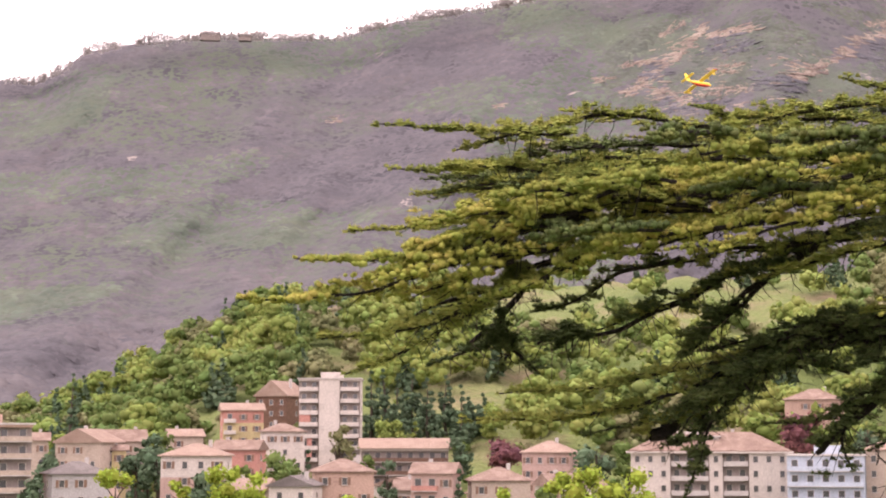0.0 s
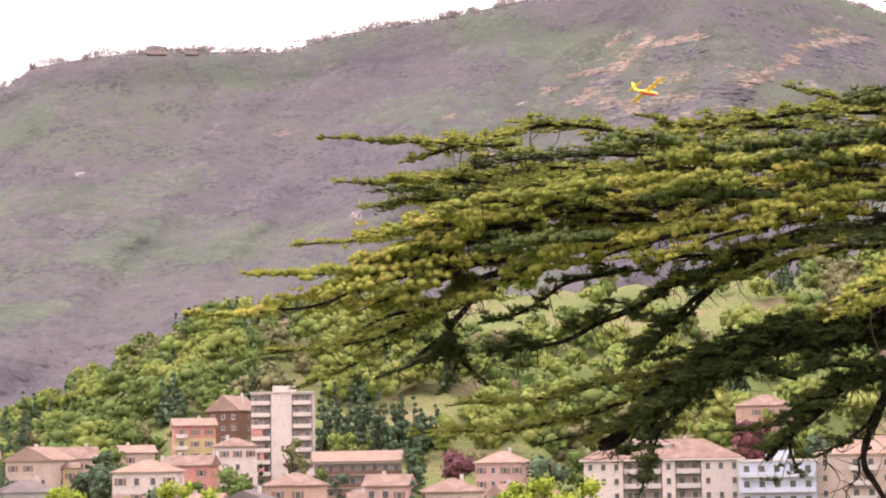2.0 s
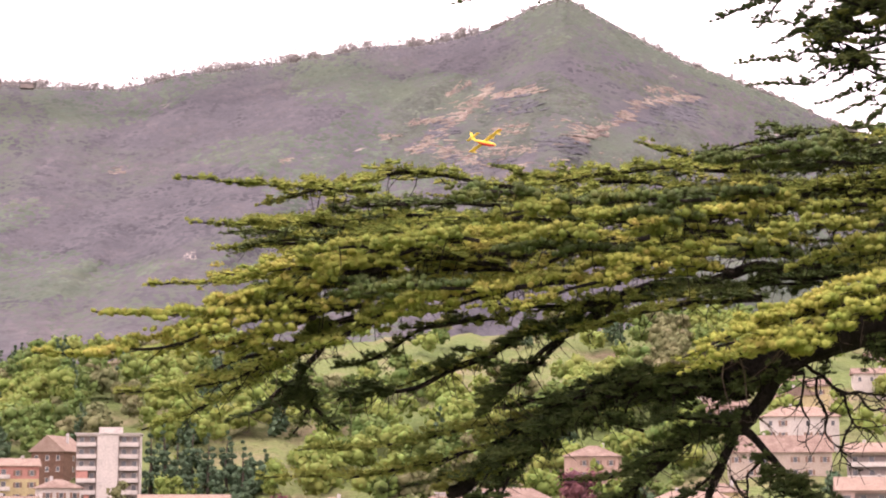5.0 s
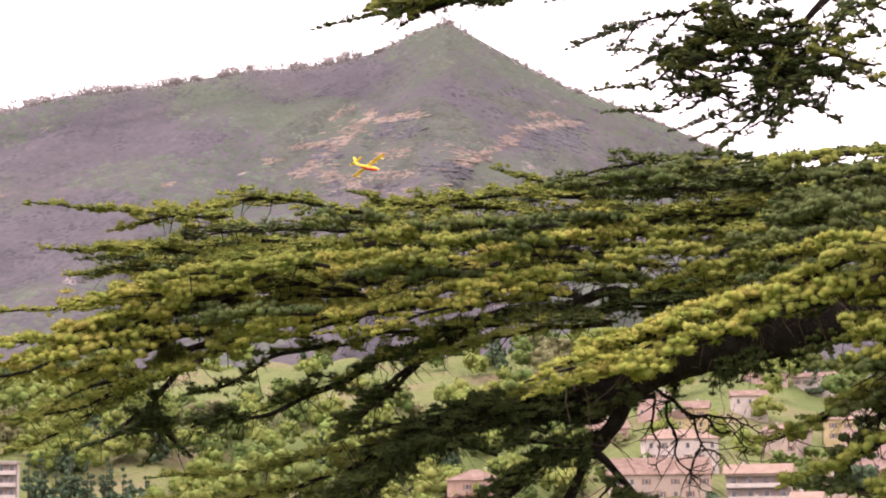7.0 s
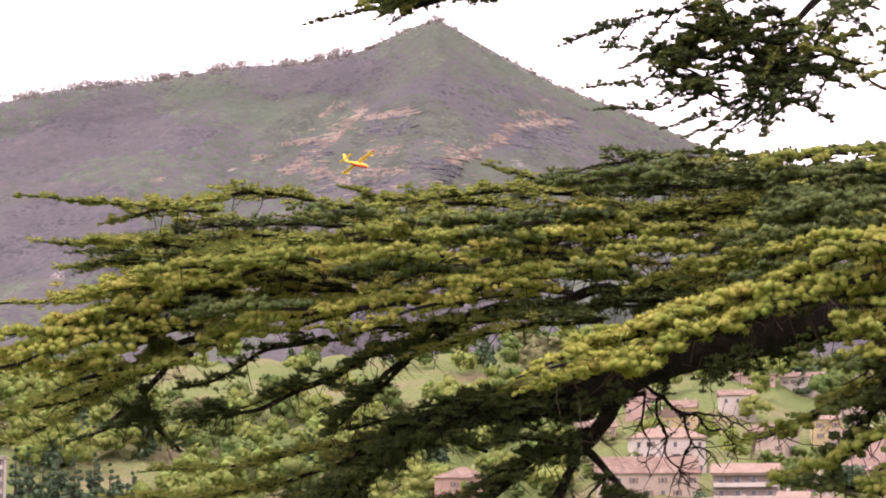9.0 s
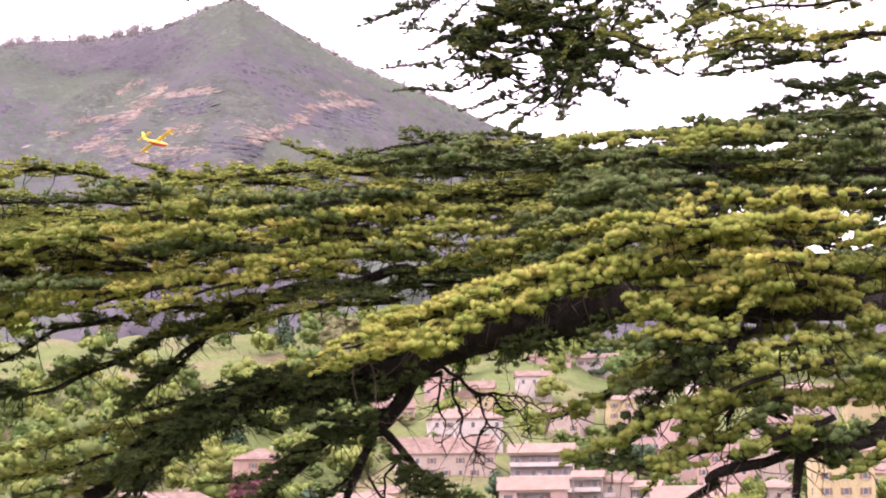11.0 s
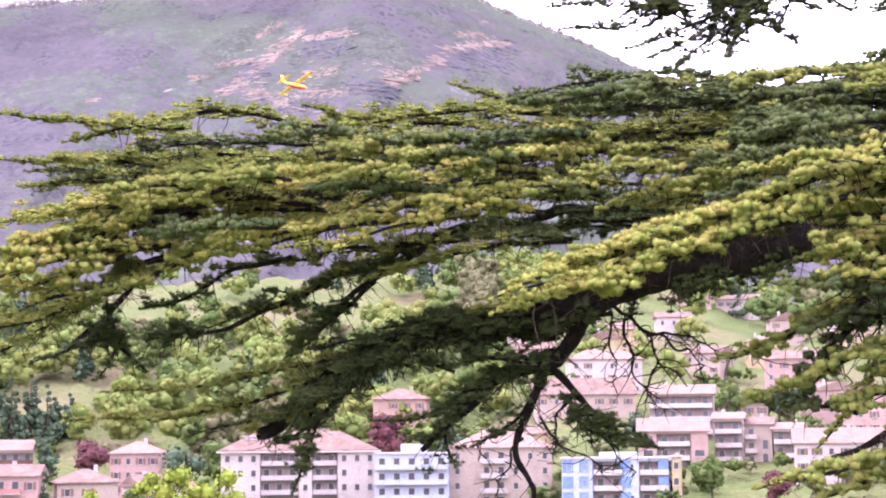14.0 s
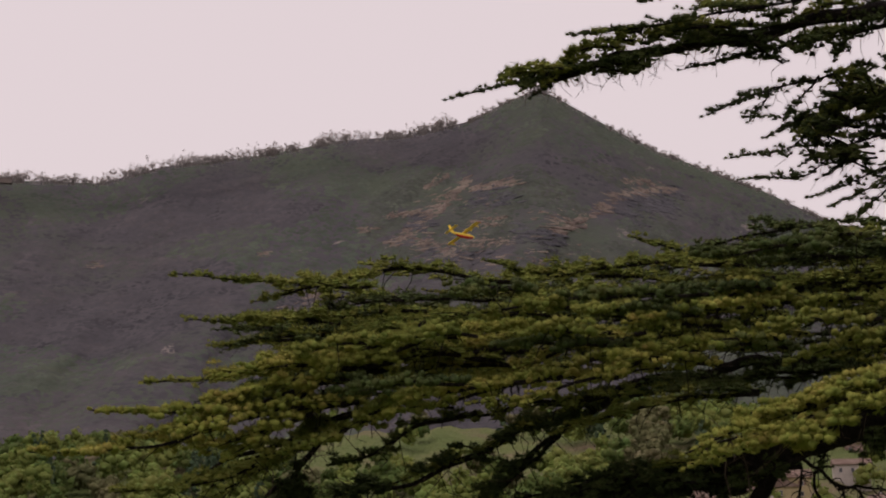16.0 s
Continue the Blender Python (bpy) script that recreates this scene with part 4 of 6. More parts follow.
bough([(24.29, 19.06, 21.5), (17.82, 18.86, 21.5), (13.99, 18.41, 21.5), (11.19, 18.19, 21.5)], 0.50, leaf_shade_dark, 0.022, 1.00, 9, 0.72)
bough([(22.44, 17.98, 22.0), (18.72, 17.53, 22.0), (14.93, 16.91, 22.0)], 0.50, leaf_shade_dark, 0.022, 1.00, 9, 0.72)
bough([(22.56, 20.10, 22.0), (16.93, 19.81, 22.0), (13.65, 19.15, 22.0)], 0.50, leaf_shade_dark, 0.022, 1.00, 9, 0.72)
bough([(27.90, 9.80, 19.0), (26.11, 9.70, 19.0), (23.93, 9.86, 19.0), (21.54, 9.83, 19.0)], 0.55, leaf_shade_dark, 0.022, 1.00)
bough([(29.65, 9.37, 18.0), (27.52, 9.28, 18.0), (25.72, 9.16, 18.0), (23.36, 9.05, 18.0)], 0.55, leaf_shade_dark, 0.022, 1.00)
bough([(29.58, 7.93, 16.0), (27.82, 8.00, 16.0), (26.38, 7.68, 16.0), (24.21, 7.20, 16.0)], 0.55, leaf_green, 0.022, 1.00)
bough([(30.38, 5.76, 16.0), (28.12, 6.01, 16.0), (26.32, 5.33, 16.0)], 0.55, leaf_green, 0.022, 1.00)
bough([(31.42, 10.17, 19.0), (28.98, 10.29, 19.0), (27.03, 10.56, 19.0), (25.22, 10.45, 19.0)], 0.55, leaf_shade_dark, 0.022, 1.00)
bough([(31.39, 9.11, 19.0), (28.95, 9.31, 19.0), (27.17, 9.11, 19.0)], 0.55, leaf_shade_dark, 0.022, 1.00)
bough([(32.32, 11.00, 20.0), (29.72, 11.15, 20.0), (27.60, 11.44, 20.0), (26.17, 11.86, 20.0)], 0.55, leaf_shade_dark, 0.022, 1.00)
bough([(32.36, 11.87, 21.0), (29.76, 12.13, 21.0), (28.34, 11.94, 21.0)], 0.55, leaf_shade_dark, 0.022, 1.00)
bough([(20.18, 5.63, 18.6), (17.95, 4.91, 18.6), (16.09, 4.55, 18.6), (14.24, 4.01, 18.6)], 0.42, leaf_shade_dark, 0.022, 1.00)
bough([(16.84, 4.55, 18.7), (14.61, 4.10, 18.7), (12.75, 3.83, 18.7), (10.54, 3.55, 18.7)], 0.42, leaf_shade_dark, 0.022, 1.00)
bough([(14.24, 4.01, 18.6), (12.01, 3.46, 18.6), (10.54, 3.09, 18.6), (9.44, 2.35, 18.6)], 0.42, leaf_shade_dark, 0.022, 1.00)
bough([(11.65, 3.27, 18.8), (9.81, 2.35, 18.8), (8.53, 1.62, 18.8), (7.63, 0.71, 18.8)], 0.42, leaf_shade_dark, 0.022, 1.00)
bough([(18.31, 3.99, 18.7), (16.83, 3.63, 18.7), (15.34, 3.08, 18.7)], 0.42, leaf_shade_dark, 0.022, 1.00)
bough([(23.31, 6.86, 17.5), (21.47, 6.34, 17.5), (19.62, 5.82, 17.5)], 0.42, leaf_shade_dark, 0.022, 1.00)
bough([(10.54, 2.54, 18.7), (9.08, 1.07, 18.7), (8.36, -0.20, 18.7), (8.19, -0.93, 18.7)], 0.42, leaf_shade_dark, 0.022, 1.00)
bough([(16.45, 2.89, 18.6), (15.34, 2.34, 18.6), (14.23, 2.16, 18.6)], 0.42, leaf_shade_dark, 0.022, 1.00)
bough([(13.12, 0.69, 18.5), (12.75, -0.04, 18.5), (13.12, -0.95, 18.5)], 0.42, leaf_shade_dark, 0.022, 1.00)
bough([(32.92, 10.14, 17.0), (31.35, 10.05, 17.0), (29.90, 9.77, 17.0), (28.61, 9.28, 17.0)], 0.50, leaf_shade_dark, 0.022, 1.00)
bough([(33.39, 6.88, 14.5), (31.65, 7.15, 14.5), (29.84, 6.68, 14.5), (28.74, 5.99, 14.5)], 0.50, leaf_green, 0.022, 1.00)
bough([(33.48, 11.00, 19.0), (32.06, 10.91, 19.0), (30.61, 10.64, 19.0)], 0.50, leaf_shade_dark, 0.022, 1.00)
bough([(33.30, 4.74, 14.0), (31.87, 4.08, 14.0), (30.45, 3.76, 14.0)], 0.50, leaf_green, 0.022, 1.00)
bough([(33.26, 4.03, 14.0), (31.48, 3.19, 14.0), (29.71, 3.06, 14.0)], 0.50, leaf_green, 0.022, 1.00)
bough([(16.24, 10.60, 19.0), (14.02, 10.66, 19.0), (11.59, 10.52, 19.0), (9.33, 10.17, 19.0)], 0.60, leaf_green, 0.022, 1.00)
bough([(13.99, 9.74, 18.5), (11.56, 9.87, 18.5), (8.74, 9.25, 18.5), (6.86, 8.88, 18.5)], 0.60, leaf_green, 0.022, 1.00)
bough([(17.99, 8.90, 18.0), (16.17, 9.04, 18.0), (13.95, 8.63, 18.0), (12.09, 8.29, 18.0)], 0.60, leaf_green, 0.022, 1.00)
bough([(15.20, 7.87, 17.0), (12.98, 7.82, 17.0), (10.56, 7.38, 17.0), (8.68, 7.02, 17.0)], 0.60, leaf_green, 0.022, 1.00)
bough([(10.60, 9.05, 18.0), (7.79, 9.16, 18.0), (4.97, 8.88, 18.0), (3.09, 8.59, 18.0)], 0.60, leaf_green, 0.022, 1.00)
bough([(8.70, 7.58, 17.5), (6.08, 7.77, 17.5), (3.84, 7.39, 17.5), (1.98, 6.82, 17.5)], 0.60, leaf_green, 0.022, 1.00)
bough([(18.99, 10.69, 19.5), (17.17, 10.75, 19.5), (14.96, 10.63, 19.5)], 0.60, leaf_green, 0.022, 1.00)
bough([(10.53, 7.01, 16.5), (8.29, 6.84, 16.5), (6.05, 6.47, 16.5), (4.74, 5.91, 16.5)], 0.55, leaf_yellow, 0.022, 1.00)
bough([(2.34, 5.89, 17.0), (0.32, 5.14, 17.0), (-1.87, 4.75, 17.0)], 0.55, leaf_yellow, 0.022, 1.00)
bough([(6.06, 8.33, 17.0), (3.44, 7.57, 17.0), (1.21, 7.36, 17.0), (-1.00, 6.96, 17.0)], 0.55, leaf_yellow, 0.022, 1.00)
bough([(3.07, 7.01, 17.0), (0.67, 6.25, 17.0), (-1.89, 5.48, 17.0), (-3.86, 4.90, 17.0)], 0.55, leaf_yellow, 0.022, 1.00)
bough([(31.84, 14.15, 20.0), (30.01, 13.92, 20.0), (28.17, 13.85, 20.0)], 0.45, leaf_shade_dark, 0.022, 1.00, 9, 0.72)
bough([(24.56, 7.55, 14.5), (21.43, 6.43, 14.5), (18.28, 5.45, 14.5), (14.94, 4.22, 14.5)], 0.45, leaf_yellow, 0.022, 1.00)
bough([(26.02, 8.06, 15.0), (23.28, 7.03, 15.0), (20.88, 6.16, 15.0), (18.66, 5.45, 15.0)], 0.45, leaf_yellow, 0.022, 1.00)
bough([(20.50, 6.16, 14.0), (18.27, 5.27, 14.0), (16.42, 4.73, 14.0), (14.19, 4.00, 14.0)], 0.45, leaf_yellow, 0.022, 1.00)
bough([(30.42, 7.36, 15.5), (28.14, 6.90, 15.5), (26.35, 6.60, 15.5), (24.90, 6.09, 15.5)], 0.50, leaf_green, 0.022, 1.00)
bough([(31.24, 6.26, 15.0), (28.81, 6.16, 15.0), (27.21, 5.85, 15.0), (25.60, 5.34, 15.0)], 0.50, leaf_green, 0.022, 1.00)
bough([(29.57, 7.75, 16.0), (27.44, 7.29, 16.0), (26.01, 6.97, 16.0), (24.74, 6.82, 16.0)], 0.50, leaf_green, 0.022, 1.00)
bough([(31.12, 3.07, 14.0), (28.70, 2.93, 14.0), (26.93, 2.24, 14.0), (25.66, 1.35, 14.0)], 0.35, leaf_green, 0.022, 1.00)
bough([(26.80, 3.87, 14.5), (25.54, 3.16, 14.5), (24.62, 2.08, 14.5), (24.05, 1.00, 14.5)], 0.35, leaf_shade_dark, 0.022, 1.00)
bough([(27.70, 4.57, 14.5), (27.31, 3.14, 14.5), (27.09, 1.34, 14.5)], 0.35, leaf_green, 0.022, 1.00)
bough([(25.99, 7.69, 13.8), (23.26, 6.85, 13.8), (20.13, 5.89, 13.8), (16.78, 4.72, 13.8), (14.37, 4.18, 13.8)], 0.42, leaf_yellow, 0.022, 1.00)
bough([(24.17, 6.92, 13.8), (21.42, 6.15, 13.8), (18.64, 5.26, 13.8), (16.41, 4.54, 13.8)], 0.42, leaf_yellow, 0.022, 1.00)
bough([(21.99, 7.06, 14.2), (19.58, 6.36, 14.2), (17.35, 5.65, 14.2), (14.94, 4.92, 14.2)], 0.42, leaf_yellow, 0.022, 1.00)
bough([(27.44, 8.19, 14.0), (25.27, 7.53, 14.0), (23.08, 6.85, 14.0), (20.87, 6.16, 14.0)], 0.42, leaf_yellow, 0.022, 1.00)
bough([(18.68, 4.72, 17.5), (16.83, 4.73, 17.5), (14.97, 4.37, 17.5), (13.48, 4.01, 17.5)], 0.45, leaf_green, 0.022, 1.00)
bough([(14.98, 6.59, 18.2), (13.12, 6.41, 18.2), (11.26, 6.23, 18.2), (9.41, 6.03, 18.2)], 0.45, leaf_green, 0.022, 1.00)
bough([(12.00, 6.41, 18.2), (10.15, 6.22, 18.2), (7.94, 5.84, 18.2), (5.75, 5.63, 18.2)], 0.45, leaf_green, 0.022, 1.00)
limb([(19.13, 3.46, 18.2), (20.32, 2.86, 18.2), (21.13, 2.03, 18.2)], 0.016, 0.005)
limb([(17.94, 3.99, 18.2), (18.39, 2.88, 18.2), (18.19, 1.59, 18.2)], 0.016, 0.005)
limb([(19.41, 3.24, 18.2), (20.69, 3.23, 18.2), (21.59, 2.39, 18.2)], 0.016, 0.005)
limb([(19.76, 2.50, 18.2), (19.57, 1.58, 18.2), (20.02, 0.85, 18.2)], 0.016, 0.005)
limb([(28.79, 5.80, 14.5), (27.35, 4.58, 14.5), (26.60, 3.15, 14.5), (26.21, 1.71, 14.5)], 0.016, 0.005)
limb([(28.25, 5.28, 14.5), (27.68, 3.85, 14.5), (27.47, 2.41, 14.5), (27.60, 0.98, 14.5)], 0.016, 0.005)
limb([(26.83, 4.77, 14.8), (25.91, 3.52, 14.8), (24.63, 2.45, 14.8)], 0.016, 0.005)
limb([(25.92, 4.24, 14.8), (25.36, 3.17, 14.8), (25.51, 1.90, 14.8)], 0.016, 0.005)
limb([(15.66, 1.05, 18.4), (14.78, 0.32, 18.4), (13.85, -0.77, 18.4)], 0.016, 0.005)
limb([(15.33, -0.05, 18.4), (14.96, -0.96, 18.4), (14.40, -1.87, 18.4)], 0.016, 0.005)
limb([(16.81, 1.32, 18.4), (16.43, 0.32, 18.4), (16.61, -0.96, 18.4)], 0.016, 0.005)
limb([(17.91, 0.58, 18.4), (18.26, -0.42, 18.4), (18.80, -1.33, 18.4)], 0.016, 0.005)
limb([(15.88, 0.68, 18.4), (16.80, -0.42, 18.4), (17.89, -1.15, 18.4)], 0.016, 0.005)


def inner_boughs(count, az_a, az_b, low, high, d_a, d_b, mats, spread=0.36, span=1.9, drop=0.16, fur=6, pad=1.0):
    """Short layered boughs that fill the crown between the great ones; low and high give its edges over az."""
    for _ in range(count):
        az = rng.uniform(az_a, az_b)
        lo, hi = np.interp(az, *low), np.interp(az, *high)
        h = rng.uniform(0, 1)
        el = lo + (hi - lo) * h
        d = rng.uniform(d_a, d_b)
        k = span * rng.uniform(0.6, 1.25) * 18 / d
        tilt = drop * rng.normal() + 0.12
        dd = rng.uniform(-0.5, 0.6)
        mat = mats[int(np.clip((h + rng.normal() * 0.18) * len(mats), 0, len(mats) - 1))]
        bough([(az + k, el + tilt * 0.5, d + dd), (az, el + 0.12, d), (az - k, el - tilt, d - dd)], spread, mat, 0.014, 1.0, fur, pad)


inner_boughs(100, 0.5, 24, ((-2, 2, 7, 11, 16, 24), (6.2, 5.9, 6.2, 6.6, 6.4, 6.4)), ((-2, 0, 3, 8, 14, 20, 24), (8.0, 9.6, 10.1, 10.3, 10.7, 11.4, 11.4)),
             15.8, 20.5, [leaf_shade_dark, leaf_yellow, leaf_shade_dark, leaf_yellow, leaf_green, leaf_shade_dark, leaf_green, leaf_shade_dark])
inner_boughs(60, 23, 34, ((22, 34), (5.6, 6.0)), ((22, 27, 34), (11.3, 11.5, 12.4)), 14.5, 18.5, [leaf_green, leaf_shade_dark, leaf_yellow, leaf_green, leaf_shade_dark, leaf_shade_dark])
inner_boughs(11, 28, 35, ((26, 34), (13.0, 12.5)), ((26, 34), (14.5, 16.5)), 18, 21, [leaf_shade_dark, leaf_green], 0.34, 1.5, 0.5)
inner_boughs(11, 8.8, 14.5, ((8, 14.5), (1.0, 3.2)), ((8, 14.5), (2.2, 4.6)), 18.2, 19.6, [leaf_shade_dark], 0.34, 1.4, 0.5)
inner_boughs(9, 24, 34, ((24, 34), (0.2, 0.2)), ((24, 34), (4.6, 5.6)), 13.0, 15.0, [leaf_shade_dark, leaf_green, leaf_shade_dark], 0.34, 1.6, 0.7)
# dark boughs behind: the crown's inner shade is put into their needle colour
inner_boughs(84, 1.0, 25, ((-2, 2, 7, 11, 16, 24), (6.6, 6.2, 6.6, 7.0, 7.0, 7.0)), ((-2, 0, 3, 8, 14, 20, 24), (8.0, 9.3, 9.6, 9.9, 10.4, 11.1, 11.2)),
             20.3, 22.3, [leaf_shade_dark], 0.45, 2.3, 0.2, 3)
inner_boughs(36, 24, 35, ((22, 34), (7.5, 7.5)), ((22, 27, 34), (11.1, 11.3, 12.3)), 18.5, 21.0, [leaf_shade_dark], 0.45, 2.3, 0.2, 3)
# the high bough, thick with foliage
town_stream = rng.bit_generator.state
inner_boughs(34, 9.6, 22, ((8.5, 11, 15, 22), (16.35, 16.75, 17.1, 17.0)), ((8.5, 11, 12.5, 15, 22), (16.9, 17.3, 18.2, 18.8, 19.3)), 21.4, 22.3, [leaf_shade_dark, leaf_shade_dark, leaf_green], 0.34, 1.2, 0.3)
inner_boughs(44, 19.4, 23.2, ((19, 23), (13.6, 13.0)), ((19, 23), (15.8, 16.6)), 21.4, 22.3, [leaf_shade_dark, leaf_shade_dark, leaf_green, leaf_shade_dark], 0.32, 1.0, 0.6, 6, 0.85)
# thin sprays hang from it on all sides
for line in (((21.3, 16.8), (18.6, 16.3), (17.4, 16.0), (15.7, 15.4)), ((18.0, 16.1), (17.6, 15.6), (17.2, 15.1)), ((19.6, 16.5), (18.9, 15.7), (18.3, 15.1)),
             ((22.3, 16.0), (20.2, 15.4), (18.6, 14.3), (16.4, 14.0)), ((22.0, 15.7), (19.4, 15.3), (17.6, 14.6)), ((22.7, 14.7), (20.5, 14.2), (18.9, 13.4), (16.8, 13.3)),
             ((22.7, 14.3), (21.5, 13.0), (19.7, 12.3)), ((22.7, 13.5), (21.3, 12.5), (20.6, 11.9)), ((22.8, 14.1), (21.0, 13.2), (19.0, 12.6)),
             ((22.85, 14.3), (23.5, 13.65), (24.0, 12.9)), ((23.0, 15.0), (24.2, 15.0), (24.9, 14.8)), ((22.8, 14.2), (24.0, 14.2), (25.0, 14.5)),
             ((22.8, 13.4), (23.9, 13.0), (24.6, 12.6)), ((23.4, 15.6), (22.6, 16.4), (21.6, 17.0)), ((24.4, 16.6), (25.4, 15.9), (26.0, 15.2)),
             ((22.7, 13.6), (22.3, 12.9), (22.4, 12.2)), ((26.4, 17.4), (26.9, 16.2), (27.0, 14.6)), ((28.2, 18.2), (27.6, 16.6), (27.3, 15.6))):
    bough([(a, e, 22.0 - 0.3 * k) for k, (a, e) in enumerate(line)], 0.36, leaf_shade_dark, 0.012, 0.85, 6, 0.78)
inner_boughs(22, 18.5, 27.5, ((18, 28), (10.6, 10.6)), ((18, 22, 28), (11.5, 11.75, 11.6)), 16.5, 20.0, [leaf_shade_dark, leaf_shade_dark, leaf_green], 0.4, 1.5, 0.15, 6)
inner_boughs(14, 8.8, 16.5, ((8, 16.5), (1.0, 3.4)), ((8, 16.5), (2.4, 4.4)), 18.0, 19.4, [leaf_shade_dark], 0.34, 1.4, 0.5)
inner_boughs(9, 24, 31.5, ((24, 32), (7.6, 8.4)), ((24, 32), (9.0, 9.8)), 13.6, 14.6, [leaf_yellow, leaf_green, leaf_yellow], 0.34, 1.5, 0.3)
inner_boughs(16, 25.5, 33, ((25, 33), (4.2, 4.4)), ((25, 33), (7.6, 8.6)), 13.4, 15.2, [leaf_green, leaf_yellow, leaf_green, leaf_yellow], 0.34, 1.3, 0.6)
inner_boughs(11, 24.2, 28, ((24, 28), (13.4, 14.0)), ((24, 28), (16.6, 17.2)), 20.0, 21.5, [leaf_shade_dark, leaf_green, leaf_shade_dark], 0.3, 1.0, 0.6, 6, 0.8)
for az, el, fall in ((25.3, 5.6, 2.6), (26.2, 6.0, 3.4), (26.9, 5.4, 2.8), (27.7, 6.2, 3.9), (28.4, 5.5, 3.0), (29.2, 6.0, 3.4), (30.1, 5.6, 2.6), (30.9, 6.1, 3.6)):
    limb([(az + 0.4, el, 14.3), (az, el - fall * 0.4, 14.3), (az + 0.15, el - fall * 0.75, 14.3), (az - 0.2, el - fall, 14.3)], 0.013, 0.004)
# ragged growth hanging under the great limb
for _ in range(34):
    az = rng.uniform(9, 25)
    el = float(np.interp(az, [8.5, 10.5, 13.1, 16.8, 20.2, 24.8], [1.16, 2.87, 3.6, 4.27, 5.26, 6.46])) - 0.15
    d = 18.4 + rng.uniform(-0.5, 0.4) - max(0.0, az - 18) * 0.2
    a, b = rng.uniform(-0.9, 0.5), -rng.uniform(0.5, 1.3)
    bough([(az, el, d), (az + a * 0.5, el + b * 0.4, d), (az + a, el + b, d - 0.1)], 0.15, leaf_shade_dark, 0.009, 0.8, 6, 0.7)


def shag(line, d, count, mat, drop):
    """Needle clumps and short shoots along a limb."""
    a, e = zip(*line)
    for _ in range(count):
        u = rng.uniform(0, len(line) - 1)
        az, el = float(np.interp(u, range(len(a)), a)), float(np.interp(u, range(len(e)), e))
        x, y = rng.uniform(-1.0, 0.2), rng.uniform(-drop, drop * 0.4)
        bough([(az, el, d), (az + x * 0.5, el + y * 0.5 + 0.04, d), (az + x, el + y, d - 0.1)], 0.14, mat, 0.008, 0.9, 6, 0.75)


shag(((12.57, 6.64), (10.53, 5.12), (9.06, 4.01), (7.97, 2.81)), 18.6, 16, leaf_shade_dark, 0.6)
shag(((13.13, 6.75), (9.24, 5.3), (5.06, 3.62), (3.1, 3.15)), 18.9, 24, leaf_shade_dark, 0.6)
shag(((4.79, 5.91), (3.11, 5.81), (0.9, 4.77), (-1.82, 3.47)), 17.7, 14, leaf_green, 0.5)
shag(((2.86, 5.53), (2.13, 4.6), (1.81, 3.67), (2.05, 3.12)), 18.4, 10, leaf_shade_dark, 0.6)
shag(((16.45, 2.89), (15.89, 2.25), (14.23, 1.79), (12.02, -0.4)), 18.3, 14, leaf_shade_dark, 0.8)
shag(((16.81, 1.32), (17.91, 0.58), (19.36, -0.24)), 18.3, 9, leaf_shade_dark, 0.6)
shag(((10.5, 2.87), (8.54, 1.16), (6.73, 0.17)), 18.9, 12, leaf_green, 0.5)
inner_boughs(9, 23.0, 26.0, ((23, 26), (12.9, 13.2)), ((23, 26), (16.4, 17.0)), 20.8, 22.0, [leaf_shade_dark, leaf_shade_dark, leaf_green], 0.28, 0.9, 0.7, 6, 0.75)
rng.bit_generator.state = town_stream

# ---- town ----


def shared_mesh(name, bm, mat):
    me = bpy.data.meshes.new(name)
    bmesh.ops.recalc_face_normals(bm, faces=bm.faces)
    bm.to_mesh(me)
    bm.free()
    me.materials.append(mat)
    return me


def ring_box(w, h, t, depth):
    bm = bmesh.new()
    add_box(bm, -w / 2, -w / 2 + t, -depth, 0.02, 0, h)
    add_box(bm, w / 2 - t, w / 2, -depth, 0.02, 0, h)
    add_box(bm, -w / 2 + t, w / 2 - t, -depth, 0.02, 0, t)
    add_box(bm, -w / 2 + t, w / 2 - t, -depth, 0.02, h - t, h)
    return bm


WIN = {}
for key, (ww, wh) in {"small": (1.05, 1.4), "tall": (1.3, 2.2), "wide": (2.2, 1.5)}.items():
    WIN[key] = (ww, wh, shared_mesh("window", ring_box(ww, wh, 0.08, 0.1), frame_mat),
                shared_mesh("pane", box(-ww / 2 + 0.07, ww / 2 - 0.07, -0.04, 0.01, 0.07, wh - 0.07), glass),
                shared_mesh("shutter", box(-0.28, 0.28, -0.09, -0.03, 0, wh), shutter_mat),
                shared_mesh("sill", box(-ww / 2 - 0.1, ww / 2 + 0.1, -0.2, 0.0, -0.12, -0.01), concrete))


def child(name, me, parent, x=0.0, y=0.0, z=0.0, rz=0.0):
    ob = new(name, me)
    ob.parent = parent
    ob.matrix_basis = pose(x, y, z, 0, 0, rz)
    return ob


def window(parent, key, x, y, z, shutters, rz=0.0):
    ww, wh, fr, pn, sh, sl = WIN[key]
    w = child("window", fr, parent, x, y, z, rz)
    child("pane", pn, w)
    child("sill", sl, w)
    if shutters:
        child("shutter", sh, w, -ww / 2 - 0.3)
        child("shutter", sh, w, ww / 2 + 0.3)


